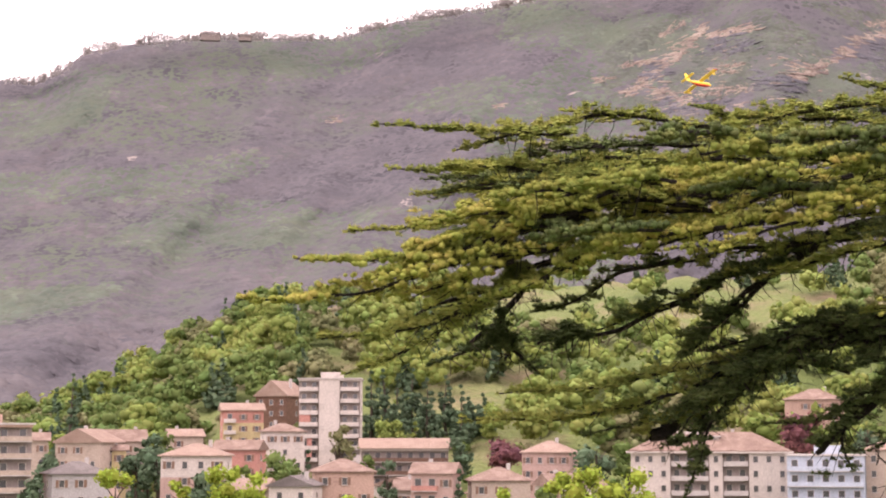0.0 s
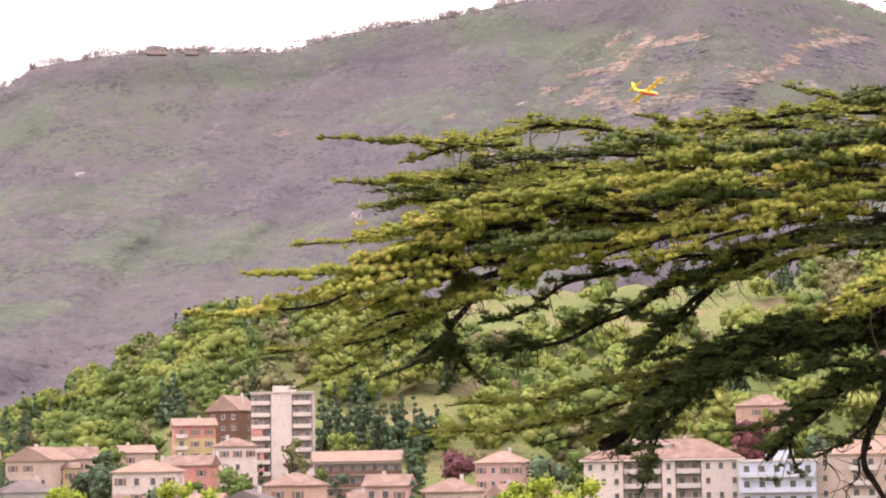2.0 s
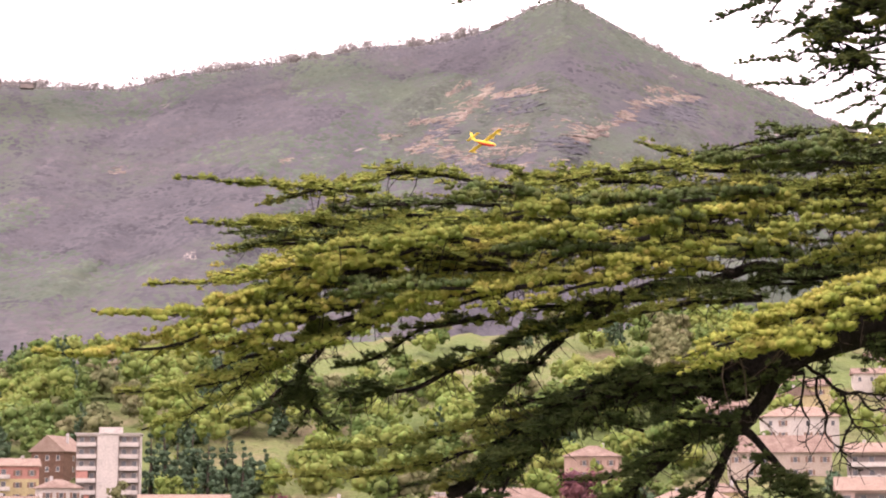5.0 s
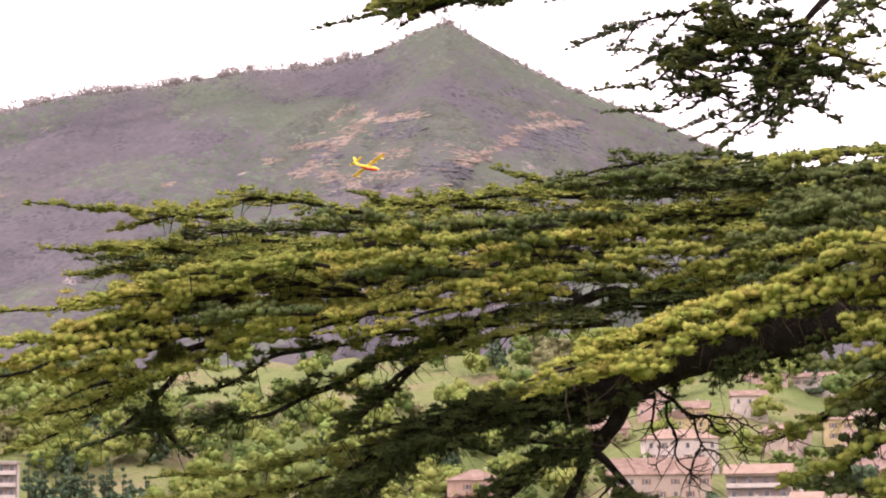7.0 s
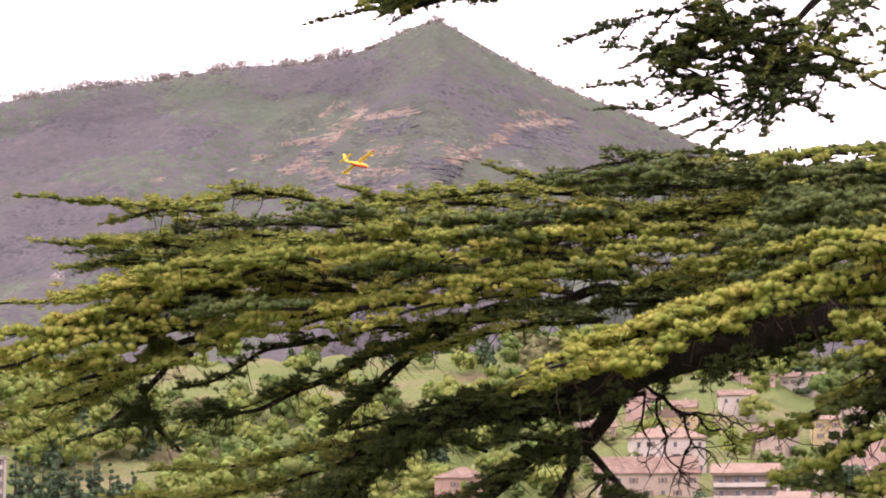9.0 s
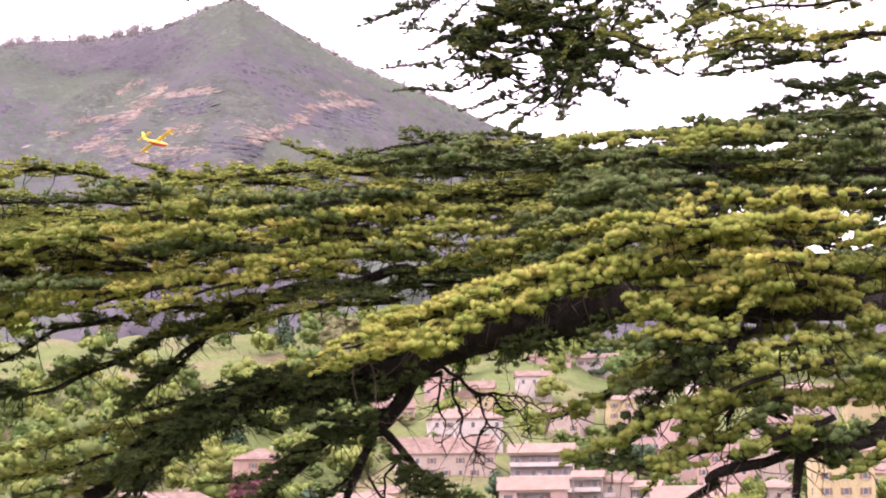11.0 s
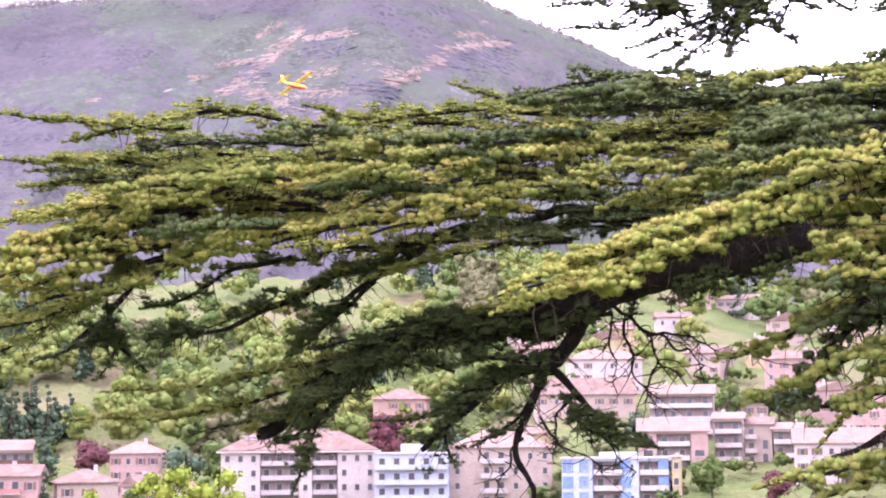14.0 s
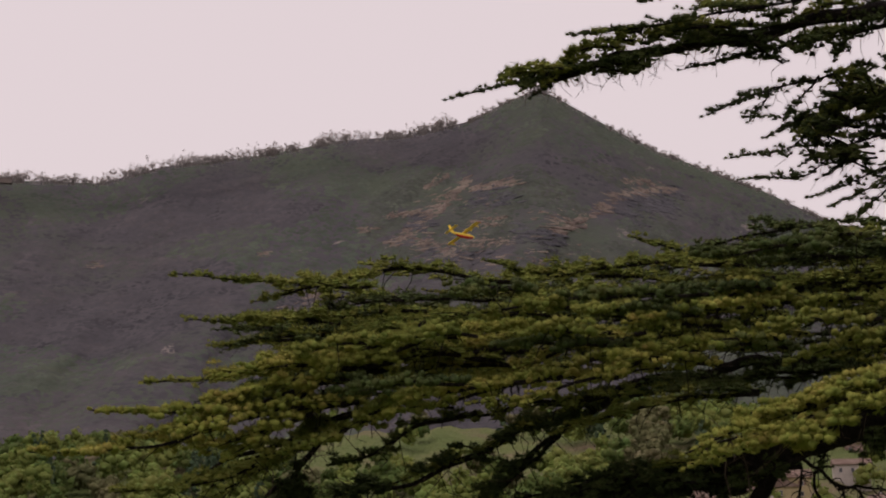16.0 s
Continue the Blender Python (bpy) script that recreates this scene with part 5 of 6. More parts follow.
def roof_mesh(kind, w, dp, h, over=0.6):
    bm = bmesh.new()
    x, y0, y1 = w / 2 + over, -over, dp + over
    t = 0.22
    lo = [bm.verts.new((a, b, 0)) for a, b in ((-x, y0), (x, y0), (x, y1), (-x, y1))]
    md = [bm.verts.new((a, b, t)) for a, b in ((-x, y0), (x, y0), (x, y1), (-x, y1))]
    ym = (y0 + y1) / 2
    if kind == "hip":
        run = min(x * 0.9, (y1 - y0) / 2)
        a, b = bm.verts.new((-x + run, ym, h + t)), bm.verts.new((x - run, ym, h + t))
    elif kind == "front":
        a, b = bm.verts.new((0, y0, h + t)), bm.verts.new((0, y1, h + t))
    else:
        a, b = bm.verts.new((-x, ym, h + t)), bm.verts.new((x, ym, h + t))
    bm.faces.new(lo[::-1])
    for i in range(4):
        bm.faces.new((lo[i], lo[(i + 1) % 4], md[(i + 1) % 4], md[i]))
    if kind == "front":
        bm.faces.new((md[0], md[1], a))
        bm.faces.new((md[1], md[2], b, a))
        bm.faces.new((md[2], md[3], b))
        bm.faces.new((md[3], md[0], a, b))
    else:
        bm.faces.new((md[0], md[1], b, a))
        bm.faces.new((md[1], md[2], b))
        bm.faces.new((md[2], md[3], a, b))
        bm.faces.new((md[3], md[0], a))
    return bm


PLOTS = []


def house(az, w, d, eave, roof_h, kind, wall, roof, label, cols=3, dp=10.0, yaw=0.0, win="small", shutters=True,
          balconies=(), pitch=3.1, rail=None, chimney=True, lower=None, loggia=False, name="house", category="house", blank=()):
    """A building whose eaves lie at height eave; windows in rows under them."""
    p = stand(az, d)
    PLOTS.append((p.x, p.y, w))
    z0 = p.z - 1.0
    H = eave - z0
    th = new(name)
    th.matrix_world = Matrix.Translation((p.x, p.y, z0)) @ pose(0, 0, 0, 0, 0, -az + yaw)
    tagged(th, label, category, group="houses of the town")
    back = 1.4 if loggia else 0.0
    bm = bmesh.new()
    add_box(bm, -w / 2, w / 2, back, dp, 0, H)
    if loggia:
        edge = 0
        for b0, b1 in (*balconies, (cols, cols)):
            if b0 > edge:
                add_box(bm, -w / 2 + w * edge / cols, -w / 2 + w * b0 / cols, 0, back - 0.003, 0, H)
            if b1 > b0:
                add_box(bm, -w / 2 + w * b0 / cols, -w / 2 + w * b1 / cols, 0, back - 0.003, H - 0.45, H)
            edge = b1
    part("wall", bm, wall, th)
    # back sheets in darker plaster, the recess's shade painted into the colour
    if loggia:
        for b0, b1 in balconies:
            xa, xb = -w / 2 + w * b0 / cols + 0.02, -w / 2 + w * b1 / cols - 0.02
            part("loggia_shade_wall", box(xa, xb, back - 0.05, back + 0.01, 0, H - 0.5), shade_plaster, th, "recessed loggia wall darkened in colour for its shade")
    if lower:
        lz = max(0.5, H - lower[0])
        part("lower_wall", box(-w / 2 - 0.03, w / 2 + 0.03, -0.04, 0.02, 0, lz), lower[1], th, lower[2])
    if loggia and kind == "hip":
        part("cornice", box(-w / 2 - 1.0, w / 2 + 1.0, -1.0, dp + 1.0, H - 0.35, H - 0.01), wall_white, th, "pale projecting eaves")
    if kind == "flat":
        r = part("roof", box(-w / 2 - 0.35, w / 2 + 0.35, -0.35, dp + 0.35, H, H + 0.35), roof, th)
        child("roof_house", shared_mesh("roof_house", box(-w * 0.16, w * 0.2, dp * 0.3, dp * 0.7, H + 0.35, H + 0.35 + roof_h), wall), th)
    else:
        r = part("roof", roof_mesh(kind, w, dp, roof_h), roof, th)
        r.matrix_basis = pose(0, 0, H)
        if kind != "hip":
            bm = bmesh.new()
            if kind == "front":
                q = [(-w / 2, 0.02, H + 0.2), (w / 2, 0.02, H + 0.2), (0, 0.02, H + roof_h)]
                part("gable", bm_prism(q, dp - 0.04, 1), wall, th)
            bm.free()
        if chimney:
            cx = w * rng.uniform(0.1, 0.3) * (1 if rng.random() < 0.5 else -1)
            part("chimney", box(cx - 0.35, cx + 0.35, dp * 0.5, dp * 0.5 + 0.7, H + roof_h * 0.4, H + roof_h + 0.9), concrete, th)
    pick = random.Random(int(az * 100) + int(d))
    floors = max(1, min(8, int(H / pitch)))
    ww, wh = WIN[win][:2]
    for fl in range(floors):
        z = H - (fl + 1) * pitch + 0.75
        if z < 0.4:
            break
        for c in range(cols):
            x = -w / 2 + w * (c + 0.5) / cols
            if c in blank:
                continue
            if any(b0 <= c < b1 for b0, b1 in balconies):
                window(th, "tall", x, back - 0.07 if loggia else -0.02, z - 0.6, False)
            elif pick.random() < 0.8:
                window(th, win, x, -0.02, z, shutters and pick.random() < 0.7)
        for c in range(1):
            y = dp * 0.45
            window(th, "small", w / 2 + 0.02, y, z, False, 90)
            window(th, "small", -w / 2 - 0.02, y, z, False, -90)
        for b0, b1 in balconies:
            xa, xb = -w / 2 + w * b0 / cols + 0.25, -w / 2 + w * b1 / cols - 0.25
            out = -0.35 if loggia else -1.3
            bal = part("balcony", box(xa, xb, out, back - 0.06, z - 0.82, z - 0.66), concrete, th)
            rb = bmesh.new()
            add_box(rb, xa, xb, out, out + 0.08, z - 0.66, z + 0.25)
            add_box(rb, xa, xa + 0.08, out + 0.08, 0.0, z - 0.66, z + 0.25)
            add_box(rb, xb - 0.08, xb, out + 0.08, 0.0, z - 0.66, z + 0.25)
            part("railing", rb, rail or concrete, bal)
    return th


def bm_prism(tri, depth, axis):
    bm = bmesh.new()
    a = [bm.verts.new(q) for q in tri]
    b = [bm.verts.new((q[0], q[1] + depth, q[2])) for q in tri]
    bm.faces.new(a)
    bm.faces.new(b[::-1])
    n = len(tri)
    for i in range(n):
        bm.faces.new((a[i], b[i], b[(i + 1) % n], a[(i + 1) % n]))
    return bm


W_ = house
W_(-14.6, 17.0, 330, 4.6, 1.6, "flat", wall_salmon, concrete, "beige apartment block with pale stacked balconies", 5, 12, 8, balconies=((1, 2), (3, 5)), shutters=False, rail=wall_beige, name="apartment_block", category="building", loggia=True)
W_(-11.75, 10.6, 400, 1.2, 3.0, "front", wall_beige, roof_tan, "tan gabled house with a wide tiled roof", 3, 14, -22)
W_(-10.2, 8.7, 412, 1.4, 2.7, "gable", wall_beige, roof_tile, "beige house with a terracotta gable roof", 3, 9, 5)
W_(-10.45, 3.2, 404, -0.6, 1.2, "gable", wall_yellow, roof_tile, "small bright yellow house beside a larger one", 1, 5, 0)
W_(-13.1, 6.0, 402, 1.6, 1.8, "gable", wall_beige, roof_tile, "narrow brown house under a tiled roof", 2, 8, 0)
W_(-11.63, 10.5, 330, -4.5, 2.2, "hip", wall_grey, roof_grey, "grey house with a weathered grey roof", 3, 9, 12)
W_(-8.1, 12.3, 340, -1.3, 2.3, "hip", wall_white, roof_tan, "white and pink house with a shallow hipped roof", 4, 11, -8, lower=(4.0, wall_pink, "pink plastered lower storeys"))
W_(-6.77, 10.2, 400, -0.5, 2.2, "gable", wall_red, roof_tile, "low red-tiled house behind a garden", 3, 9, -15)
W_(-8.3, 8.0, 430, 2.6, 1.8, "gable", wall_beige, roof_tan, "small beige house on the slope", 2, 8, 10)
W_(-6.5, 10.8, 470, 9.6, 2.0, "gable", wall_red, roof_tan, "red and pink house on the hillside", 3, 8, 6, balconies=((0, 1),), rail=wall_white, lower=(3.2, wall_yellow, "yellow plastered lower floor"))
W_(-5.6, 9.6, 500, 14.2, 4.4, "front", wall_timber, roof_tan, "dark timber chalet under a broad gable", 3, 15, -24, shutters=False)
W_(-5.14, 9.4, 420, 3.7, 2.0, "hip", wall_white, roof_tile, "small white house below the tower", 3, 8, 10)
# the tall block of flats
T = W_(-3.72, 15.8, 450, 17.4, 1.6, "flat", wall_white, concrete, "tall white block of flats with stacked balconies", 6, 13, -4, pitch=3.0, balconies=((0, 2), (4, 6)), shutters=False, rail=wall_white, blank=(2, 3), name="block_of_flats", category="building", loggia=True)
part("red_panel", box(-7.7, -4.8, -0.08, 0.0, 12.5, 15.2), wall_red, T, "red painted wall panel")
part("red_panel", box(-5.6, -4.4, -0.08, 0.0, 3.0, 9.0), wall_red, T, "red painted wall panel")
W_(-1.23, 20.9, 420, -0.3, 2.4, "gable", wall_white, roof_tan, "long pale building with an open gallery", 8, 10, 3, win="wide", shutters=False, balconies=((0, 8),), rail=wall_timber, chimney=False, loggia=True)
W_(-3.2, 11.0, 330, -4.2, 2.3, "hip", wall_salmon, roof_tile, "salmon square villa with a hipped tile roof", 3, 11, 4)
W_(-4.96, 7.9, 320, -6.6, 1.8, "front", wall_white, roof_grey, "low white shed with a grey gable roof", 2, 10, -12, shutters=False)
W_(-0.36, 7.9, 330, -4.6, 2.0, "gable", wall_pink, roof_tile, "pink house with red shutters and balcony", 3, 9, -10, balconies=((0, 2),), rail=wall_red)
W_(1.89, 11.0, 330, -5.9, 2.4, "hip", wall_beige, roof_tile, "small beige villa with a hipped red roof", 3, 11, 5)
W_(3.35, 11.0, 400, -1.1, 2.6, "hip", wall_pink, roof_tan, "pale pink three-storey villa with shutters", 4, 11, -10)
W_(8.62, 33.4, 380, -0.6, 4.0, "hip", wall_white, roof_tile, "long white apartment house with a terracotta hip roof", 12, 15, 0, balconies=((3, 6), (7, 9)), shutters=False, rail=concrete, name="apartment_house", category="building", loggia=True)
W_(7.9, 14.0, 384, 2.4, 1.0, "flat", wall_white, concrete, "white attic storey set back on the roof", 4, 8, 0, shutters=False, name="attic", category="building")
W_(12.28, 15.4, 365, -1.4, 1.8, "flat", wall_blue, concrete, "grey-blue apartment block with long balconies", 5, 12, -3, balconies=((0, 5),), shutters=False, rail=wall_blue, name="apartment_block", category="building")
W_(11.91, 14.3, 470, 12.3, 2.9, "hip", wall_salmon, roof_tile, "large house with a red roof on the slope", 4, 12, -6)
W_(15.2, 21.5, 370, -0.3, 3.0, "hip", wall_beige, roof_tan, "beige apartment house under tan tiles", 7, 12, 2, balconies=((2, 4),), shutters=False)
B26 = W_(18.91, 21.4, 350, -2.5, 1.0, "flat", wall_blue, concrete, "white apartment block with blue balcony panels", 7, 12, -2, balconies=((2, 4), (5, 7)), shutters=False, rail=wall_white, name="apartment_block", category="building", loggia=True)
for k in range(4):
    zz = B26.matrix_world.translation.z
    for xa, xb in ((-10.5, -8.4), (-7.2, -5.4), (1.0, 3.0), (8.4, 10.4)):
        part("blue_panel", box(xa, xb, -0.1, 0.0, -2.5 - zz - 3.1 * k - 2.6, -2.5 - zz - 3.1 * k - 0.3), panel_blue, B26, "blue painted panel")
W_(20.86, 1.6, 349, -2.2, 0.5, "flat", wall_yellow, concrete, "ochre stair tower beside the white block", 1, 10, -2, shutters=False, name="stair_tower", category="building")
W_(21.06, 15.2, 420, 11.8, 2.3, "gable", wall_beige, roof_tan, "beige terraced houses with dark loggias", 4, 9, -3, win="wide", shutters=False, balconies=((0, 4),), rail=wall_white, loggia=True)
W_(20.8, 15.0, 390, 2.9, 2.9, "gable", wall_pink, roof_tan, "pink terraced houses with white balconies", 4, 9, 2, win="wide", shutters=False, balconies=((1, 3),), rail=wall_white, loggia=True)
W_(22.55, 6.4, 398, 5.6, 1.5, "gable", wall_white, roof_tan, "narrow white terraced house with a dark loggia", 2, 9, -4, win="wide", shutters=False, balconies=((0, 2),), rail=wall_white, loggia=True)
W_(23.5, 6.2, 402, 4.3, 1.7, "gable", wall_beige, roof_tile, "narrow beige terraced house with balconies", 2, 9, -4, win="tall", shutters=False, balconies=((0, 1),), rail=wall_white)
W_(24.4, 6.2, 400, 3.2, 1.5, "gable", wall_white, roof_tan, "narrow white terraced house with a dark loggia", 2, 9, -8, win="wide", shutters=False, balconies=((0, 2),), rail=wall_white, loggia=True)
W_(18.67, 19.5, 470, 22.5, 2.7, "hip", wall_white, roof_tan, "white villas high on the slope", 6, 10, 8)
W_(17.97, 25.0, 440, 12.4, 4.3, "gable", wall_beige, roof_tile, "broad house with a long brown roof", 7, 12, 4)
W_(21.42, 15.6, 640, 52.1, 1.9, "hip", wall_pink, roof_tile, "pink villa on the hilltop meadow", 5, 10, 4)
W_(22.97, 15.6, 650, 52.0, 2.0, "gable", wall_white, roof_tile, "white villa with a red roof on the hilltop", 5, 10, -6)
W_(30.76, 11.6, 360, 9.6, 2.9, "gable", wall_yellow, roof_tan, "pale yellow house with a tiled gable roof", 3, 10, 12)
W_(26.94, 12.6, 420, 11.4, 2.7, "hip", wall_pink, roof_tile, "pink house among gardens", 4, 10, -6)
W_(26.01, 18.0, 380, 0.1, 3.2, "gable", wall_white, roof_tan, "long white house with a tan roof", 6, 10, 3)
W_(28.8, 14.0, 450, 19.0, 2.6, "hip", wall_beige, roof_tile, "beige villa in the slope gardens", 4, 10, 5)
W_(24.6, 14.0, 470, 22.0, 2.4, "gable", wall_pink, roof_tile, "rose house above the terraces", 4, 10, -8)
W_(29.8, 12.0, 520, 30.0, 2.4, "gable", wall_beige, roof_tile, "beige house high in the gardens", 4, 10, -8)
W_(16.3, 12.0, 520, 28.0, 2.4, "gable", wall_pink, roof_tile, "pink house near the wood's edge", 4, 10, 6)
W_(26.5, 13.0, 600, 42.0, 2.4, "hip", wall_white, roof_tile, "white house on the upper meadow", 4, 10, 6)


# more houses up the slopes
def more_houses(count, az_a, az_b, r_a, r_b):
    made = 0
    for _ in range(count * 12):
        az, r = rng.uniform(az_a, az_b), rng.uniform(r_a, r_b)
        w = rng.uniform(8, 14)
        p = stand(az, r)
        if any(math.hypot(p.x - x, p.y - y) < (w + v) * 0.62 + 4 for x, y, v in PLOTS):
            continue
        wall, word = [(wall_white, "white"), (wall_beige, "beige"), (wall_pink, "pink"), (wall_salmon, "salmon"), (wall_yellow, "pale yellow")][rng.integers(5)]
        roof, tile = [(roof_tile, "terracotta"), (roof_tan, "faded tan")][rng.integers(2)]
        kind = ["hip", "gable", "front"][rng.integers(3)]
        house(az, w, r, p.z + rng.uniform(5.5, 8.5), rng.uniform(1.8, 2.8), kind, wall, roof, "%s house with a %s tiled roof" % (word, tile),
              int(w // 3), 9, rng.uniform(-30, 30), shutters=rng.random() < 0.6)
        made += 1
        if made == count:
            break


more_houses(18, 15, 33, 400, 600)
more_houses(8, -14, 13, 350, 415)


def town_tree(az, d, top, w, kind, mat, label, name="garden_tree"):
    p = stand(az, d)
    h = top - p.z
    th = new(name)
    th.location = p
    tagged(th, label, "tree", group="trees of the town")
    bag = Bag()
    line = np.array([[0, 0, -0.4], [0.05 * h * rng.normal() * 0.3, 0, h * 0.4], [0, 0, h * 0.8]])
    bag.add(*tube_arrays(smooth_path(line, 8), np.linspace(0.03 * h, 0.006 * h, 8), 7))
    if kind != "conifer":
        for _ in range(6):
            a, z = rng.uniform(0, 6.28), h * rng.uniform(0.3, 0.6)
            e = np.array([math.cos(a) * w * 0.32, math.sin(a) * w * 0.32, z + h * 0.22])
            bag.add(*tube_arrays(smooth_path([(0, 0, z), e * [0.5, 0.5, 1] - [0, 0, h * 0.07], e], 5), np.linspace(0.012 * h, 0.003 * h, 5), 5))
    bag.link("trunk", trunk_mat, th, smooth=True)
    lumps, radii = crown_lumps(np.zeros(3), h, w, kind)
    if kind == "spire":
        lumps, radii = crown_lumps(np.zeros(3), h, w, "broad")
        lumps[:, 2] = h * 0.12 + (lumps[:, 2] - lumps[:, 2].min()) / np.ptp(lumps[:, 2]) * h * 0.8
    v, f = leaf_cloud(lumps, radii, 80 if d < 360 else 55, 0.28 if d < 360 else 0.36)
    link_mesh("crown", v, f, mat, th)


N_ = town_tree
N_(-11.94, 505, 22.0, 8, "conifer", wood_dark, "tall dark green conifer on the wooded slope")
N_(-9.5, 370, 3.5, 6, "spire", wood_dark, "dark evergreen tree beside a pink house")
N_(-8.9, 415, 5.0, 9, "broad", wood_mid, "dark green tree behind the houses")
N_(-9.9, 380, 1.0, 5, "conifer", wood_dark, "dark narrow conifer among roofs")
N_(-7.7, 310, -3.7, 8, "broad", wood_dark, "dark rounded evergreen bush-like tree")
N_(-10.54, 300, -3.2, 7.5, "spire", wood_spring, "bright lime-green columnar tree")
N_(-7.1, 296, -2.6, 8, "spire", wood_spring, "bright lime-green spring tree")
N_(-6.2, 298, -3.7, 8, "spire", wood_spring, "bright lime-green spring tree")
N_(-8.5, 297, -4.9, 5, "spire", wood_spring, "bright lime-green spring tree")
N_(-5.4, 380, 1.1, 9, "broad", wood_mid, "mid green garden tree below the tower")
N_(-6.6, 372, -1.0, 7, "broad", wood_mid, "mid green tree in a garden")
N_(-3.39, 400, 6.2, 7, "spire", wood_olive, "pale budding poplar in front of the tower")
N_(-4.4, 370, 0.5, 4.5, "conifer", wood_dark, "small dark conifer below the tower")
N_(-1.82, 350, -2.0, 5, "spire", wood_dark, "dark slender evergreen tree")
N_(-2.4, 345, -0.4, 3, "spire", wood_mid, "slim green cypress in a garden")
N_(0.85, 480, 14.0, 11, "conifer", wood_dark, "large blue-green conifer beside the copper tree")
N_(0.55, 420, 4.0, 7, "broad", wood_dark, "dark green tree by the conifers")
N_(-1.2, 545, 27.0, 12, "conifer", wood_dark, "very tall dark conifer behind the tower")
N_(-2.0, 550, 25.0, 9, "conifer", wood_dark, "tall dark conifer behind the tower")
N_(-1.3, 520, 14.2, 9, "conifer", wood_fresh, "bright green conical tree")
N_(-0.2, 500, 8.0, 7, "broad", wood_red, "reddish tree among conifers")
N_(1.95, 430, 3.3, 11, "broad", wood_red, "round copper-red beech in a garden")
N_(0.52, 310, -2.8, 4, "conifer", wood_dark, "small dark fir in a garden")
N_(5.0, 396, 3.6, 11, "broad", wood_dark, "large dark green evergreen")
N_(4.6, 290, -2.6, 9, "spire", wood_spring, "bright lime-green spring tree")
N_(5.9, 288, -3.4, 9, "spire", wood_spring, "bright lime-green spring tree")
N_(3.9, 292, -3.6, 7, "spire", wood_spring, "bright lime-green spring tree")
N_(1.9, 300, -6.5, 5, "spire", wood_spring, "bright lime-green spring tree")
N_(3.4, 320, -4.6, 5, "broad", wood_mid, "green garden tree by the villa")
N_(-3.3, 300, -7.2, 6, "broad", wood_spring, "low lime-green shrub tree")
N_(11.6, 425, 11.6, 14, "broad", wood_red, "dark purple copper beech tree")
N_(-13.0, 310, -3.8, 6, "broad", wood_dark, "rounded dark green tree")
N_(-13.2, 425, 6.3, 9, "broad", wood_mid, "green tree behind the apartment block")
N_(-12.2, 430, 5.0, 8, "broad", wood_dark, "dark tree among houses")
N_(13.6, 420, 8.0, 8, "broad", wood_dark, "dark green tree in a garden")
N_(19.6, 400, 8.0, 6, "broad", wood_dark, "dark green garden tree between terraces")
N_(22.6, 440, 15.0, 10, "broad", wood_mid, "green tree above the terraces")
N_(24.2, 445, 16.0, 10, "broad", wood_dark, "dark green tree above the terraces")
N_(22.0, 360, -3.0, 7, "broad", wood_mid, "green tree by the road")
N_(24.0, 355, -4.5, 6, "broad", wood_red, "reddish shrub in a garden")
N_(27.8, 400, 6.0, 8, "broad", wood_fresh, "fresh green tree in a garden")
N_(29.5, 420, 9.0, 9, "broad", wood_mid, "green tree in a garden")
N_(31.8, 380, 5.0, 8, "broad", wood_fresh, "fresh green tree in a garden")

for az_, d_, top_, w_ in ((-2.35, 472, 21.5, 8), (-1.95, 486, 22.5, 9), (-1.5, 470, 20.0, 8), (-1.0, 482, 22.5, 9), (-0.5, 474, 19.5, 8), (0.1, 484, 20.5, 8), (0.6, 470, 17.5, 8), (1.3, 478, 15.0, 8)):
    N_(az_, d_, top_, w_, "conifer", wood_dark, "tall blue-green conifer in a dark grove")
N_(-1.7, 446, 9.5, 8, "broad", wood_fresh, "bright green tree below the dark grove")
N_(-0.9, 440, 7.0, 7, "conifer", wood_fresh, "bright green conical tree below the grove")
N_(1.6, 462, 13.0, 9, "broad", wood_fresh, "bright green tree below the wood")
N_(-9.3, 362, 3.6, 9, "broad", wood_dark, "large dark evergreen between pale houses")
N_(-9.9, 366, 2.0, 7, "broad", wood_dark, "dark evergreen between pale houses")
N_(-7.9, 322, -2.9, 8, "broad", wood_dark, "dark rounded evergreen in a garden")
N_(-5.0, 352, -1.5, 7, "broad", wood_mid, "green tree below the tower")
N_(-2.9, 362, -1.0, 6, "broad", wood_mid, "green tree beside the salmon villa")
N_(-12.6, 380, 0.5, 7, "broad", wood_dark, "dark green tree between houses")
N_(6.0, 410, 4.0, 9, "broad", wood_mid, "green tree behind the long apartment house")

# hedges and undergrowth between the houses
low = {"a": [], "b": []}
for _ in range(650):
    az, r = rng.uniform(-17, 33), rng.uniform(285, 520)
    low["a" if rng.random() < 0.6 else "b"].append((az, r))
hill_wood("green_shrubs", wood_mid, low["a"], "broad", 5.2, 5.4, "green shrubs and hedges between the houses", per=4, size=0.45)
hill_wood("olive_shrubs", wood_olive, low["b"], "broad", 3.8, 5.0, "olive shrubs and hedges between the houses", per=4, size=0.45)

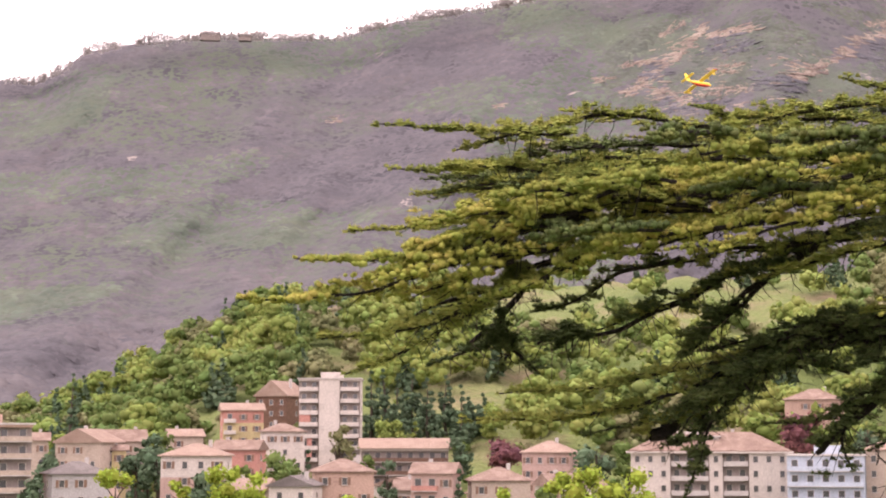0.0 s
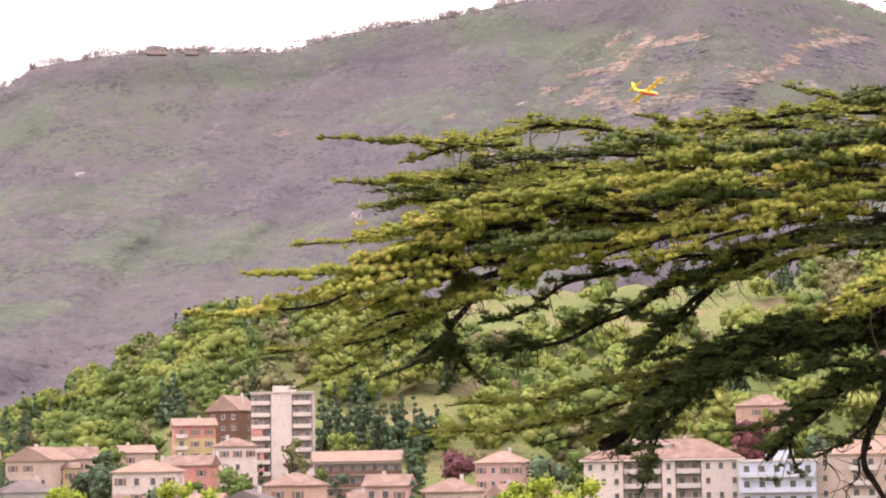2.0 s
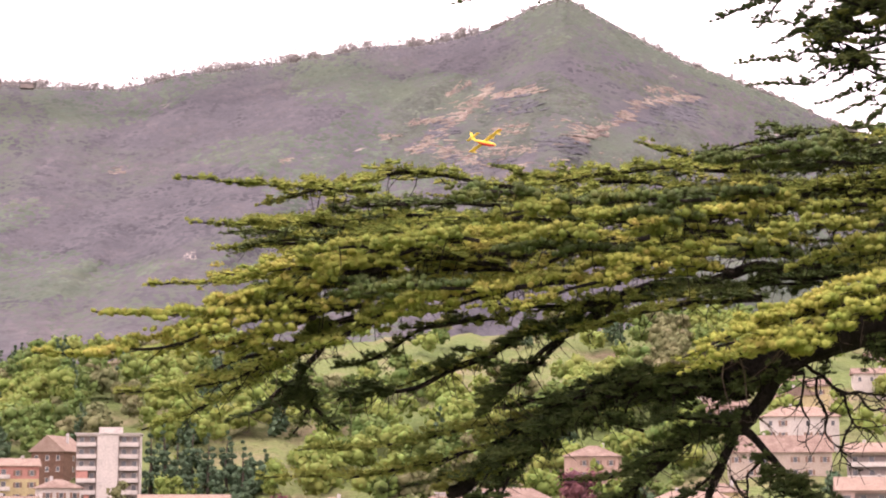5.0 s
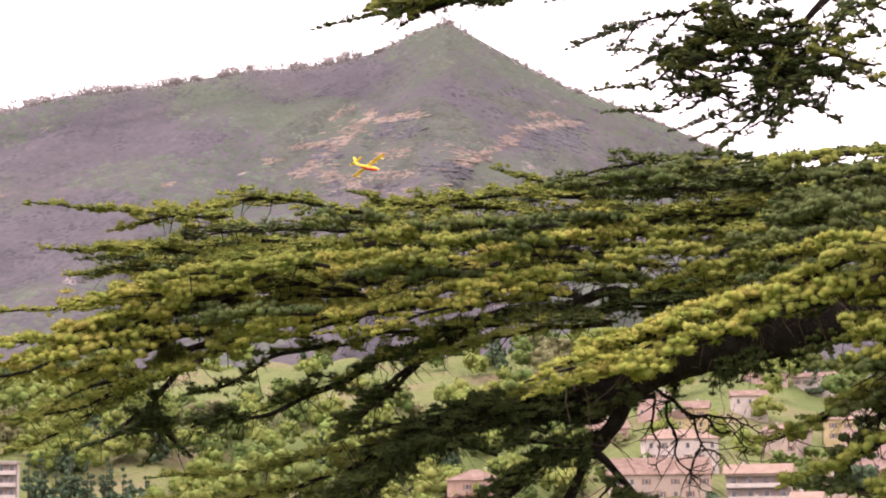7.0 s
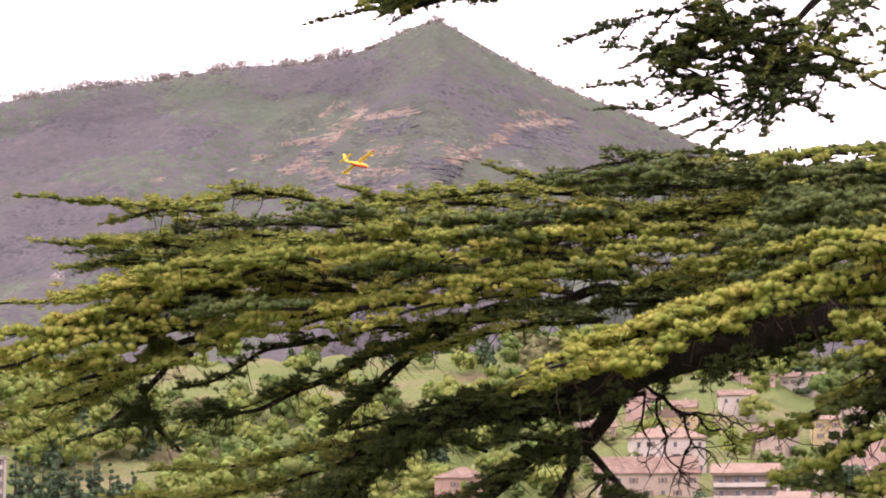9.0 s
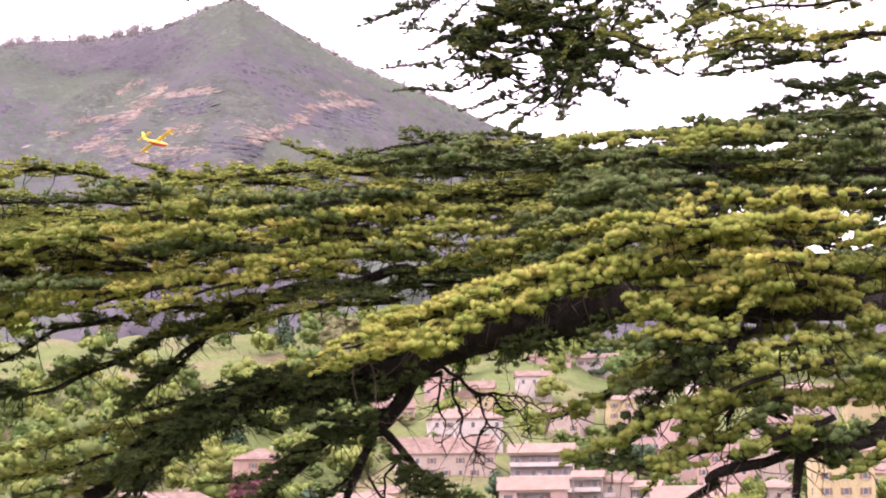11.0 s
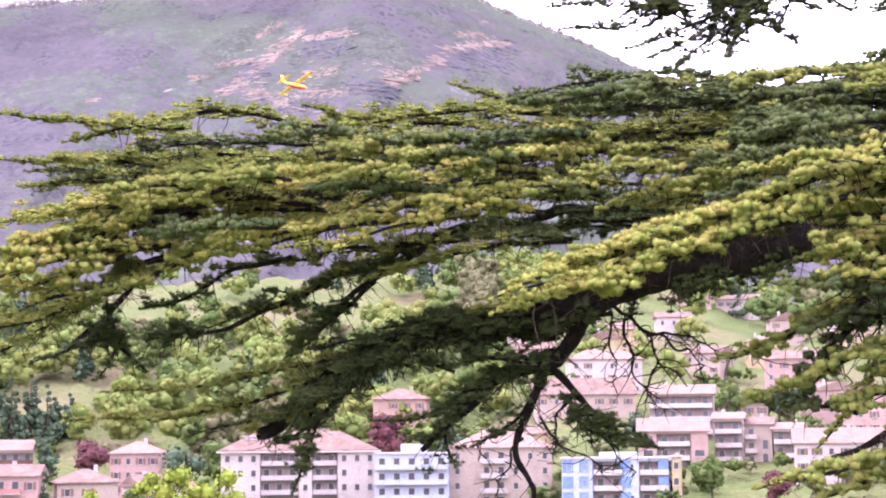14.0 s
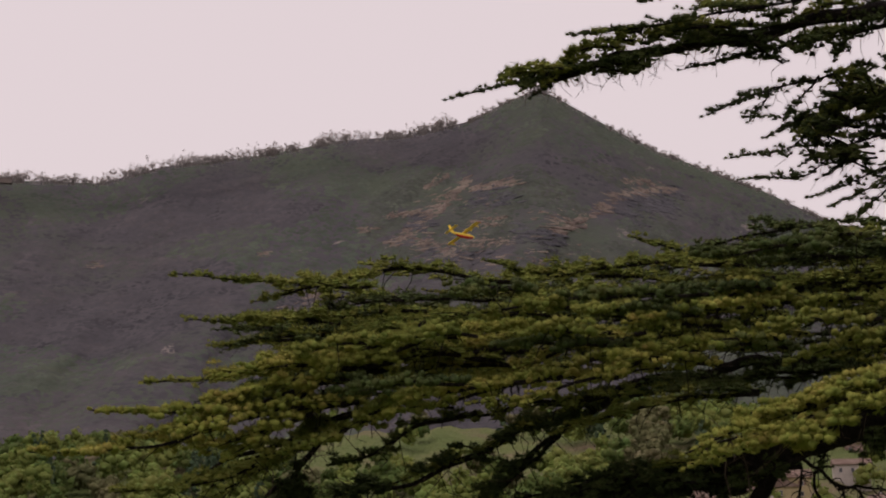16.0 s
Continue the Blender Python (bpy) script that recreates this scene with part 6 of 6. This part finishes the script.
# ---- house on the skyline ----
for az, w, h in ((-7.75, 22, 7), (-6.6, 14, 5)):
    el = float(np.interp(az, RIDGE_AZ, RIDGE_EL))
    q = at(az, el, 1985)
    th = new("ridge_house")
    th.matrix_world = Matrix.Translation(q - Vector((0, 0, 3))) @ pose(0, 0, 0, 0, 0, -az)
    tagged(th, "grey farmhouse standing on the mountain ridge", "house")
    part("wall", box(-w / 2, w / 2, 0, 9, 0, h), shade_plaster, th)
    r = part("roof", roof_mesh("gable", w, 9, 3), roof_grey, th)
    r.matrix_basis = pose(0, 0, h)

# ---- the flying boat over the valley ----


def aircraft(m):
    th = new("firefighting_aircraft")
    th.matrix_world = m
    tagged(th, "yellow and red twin-engined firefighting aircraft in flight", "aircraft")

    def hull(stations, mat, name, parent, label=""):
        bag = Bag()
        sides = 12
        ang = np.linspace(0, 2 * np.pi, sides, endpoint=False)
        v = np.array([[x, ry * math.cos(a), zc + rz * math.sin(a)] for x, ry, rz, zc in stations for a in ang])
        i, j = np.meshgrid(np.arange(len(stations) - 1), np.arange(sides), indexing="ij")
        f = np.stack([i * sides + j, i * sides + (j + 1) % sides, (i + 1) * sides + (j + 1) % sides, (i + 1) * sides + j], -1).reshape(-1, 4)
        bag.add(v, f)
        return bag.link(name, mat, parent, label, smooth=True)

    hull([(-10, 0.05, 0.1, 1.2), (-7, 0.6, 0.7, 0.9), (-2, 1.2, 1.35, 0.2), (4, 1.3, 1.45, 0), (7.5, 1.1, 1.1, -0.1), (9.3, 0.5, 0.55, -0.3), (9.8, 0.03, 0.03, -0.4)], paint_yellow, "fuselage", th)
    hull([(-6, 0.5, 0.4, 0.25), (-2, 1.1, 0.7, -0.75), (4, 1.22, 0.75, -0.95), (7.5, 0.95, 0.6, -0.75), (9.0, 0.05, 0.05, -0.5)], paint_red, "keel", th, "red painted keel")

    def wing(name, span, chord, x, z, mat, y0=0.0):
        bm = bmesh.new()
        add_box(bm, x - chord / 2, x + chord / 2, y0 - span / 2, y0 + span / 2, z - 0.18, z + 0.18)
        bmesh.ops.bevel(bm, geom=list(bm.edges), offset=0.12, segments=1, affect="EDGES")
        return part(name, bm, mat, th)

    wing("wing", 28.6, 3.4, 1.5, 1.75, paint_yellow)
    wing("wing_tip", 1.6, 3.3, 1.5, 1.76, paint_red, 13.6)
    wing("wing_tip", 1.6, 3.3, 1.5, 1.76, paint_red, -13.6)
    wing("tailplane", 10.5, 2.2, -8.6, 3.4, paint_yellow)
    part("fin", bm_prism([(-10.2, -0.15, 1.2), (-6.6, -0.15, 1.2), (-8.6, -0.15, 6.2), (-10.2, -0.15, 6.2)], 0.3, 1), paint_yellow, th)
    for y in (-3.6, 3.6):
        e = hull([(-1.6, 0.2, 0.25, 0), (0.5, 0.6, 0.7, 0), (3.6, 0.55, 0.6, 0), (4.2, 0.1, 0.1, 0)], paint_yellow, "engine", th)
        e.location = (1.5, y, 2.3)
        bm = bmesh.new()
        for k in range(4):
            b = bmesh.ops.create_cube(bm, size=1.0)["verts"]
            bmesh.ops.transform(bm, matrix=Matrix.Rotation(k * math.pi / 2, 4, "X") @ Matrix.Translation((4.1, 0, 1.0)) @ Matrix.Diagonal((0.06, 0.22, 1.8, 1)), verts=b)
        part("propeller", bm, roof_grey, e)
    for y in (-11.5, 11.5):
        fl = hull([(-1.5, 0.05, 0.05, 0), (0, 0.35, 0.4, -0.1), (1.5, 0.35, 0.4, -0.1), (2.3, 0.05, 0.05, 0)], paint_yellow, "float", th)
        fl.location = (1.5, y, 0.3)
        part("strut", box(-0.3, 0.3, -0.06, 0.06, 0.2, 1.4), paint_yellow, fl)


# climbing away in a gentle left bank
nose = Vector((0.72, 0.69, 0.03)).normalized()
right = Vector((0.58, -0.735, 0.35))
right = (right - nose * right.dot(nose)).normalized()
attitude = Matrix((nose, -right, right.cross(nose))).transposed().to_4x4()
aircraft(Matrix.Translation(at(8.5, 11.56, 1080)) @ pose(0, 0, 0, 0, 0, -8.5) @ attitude)
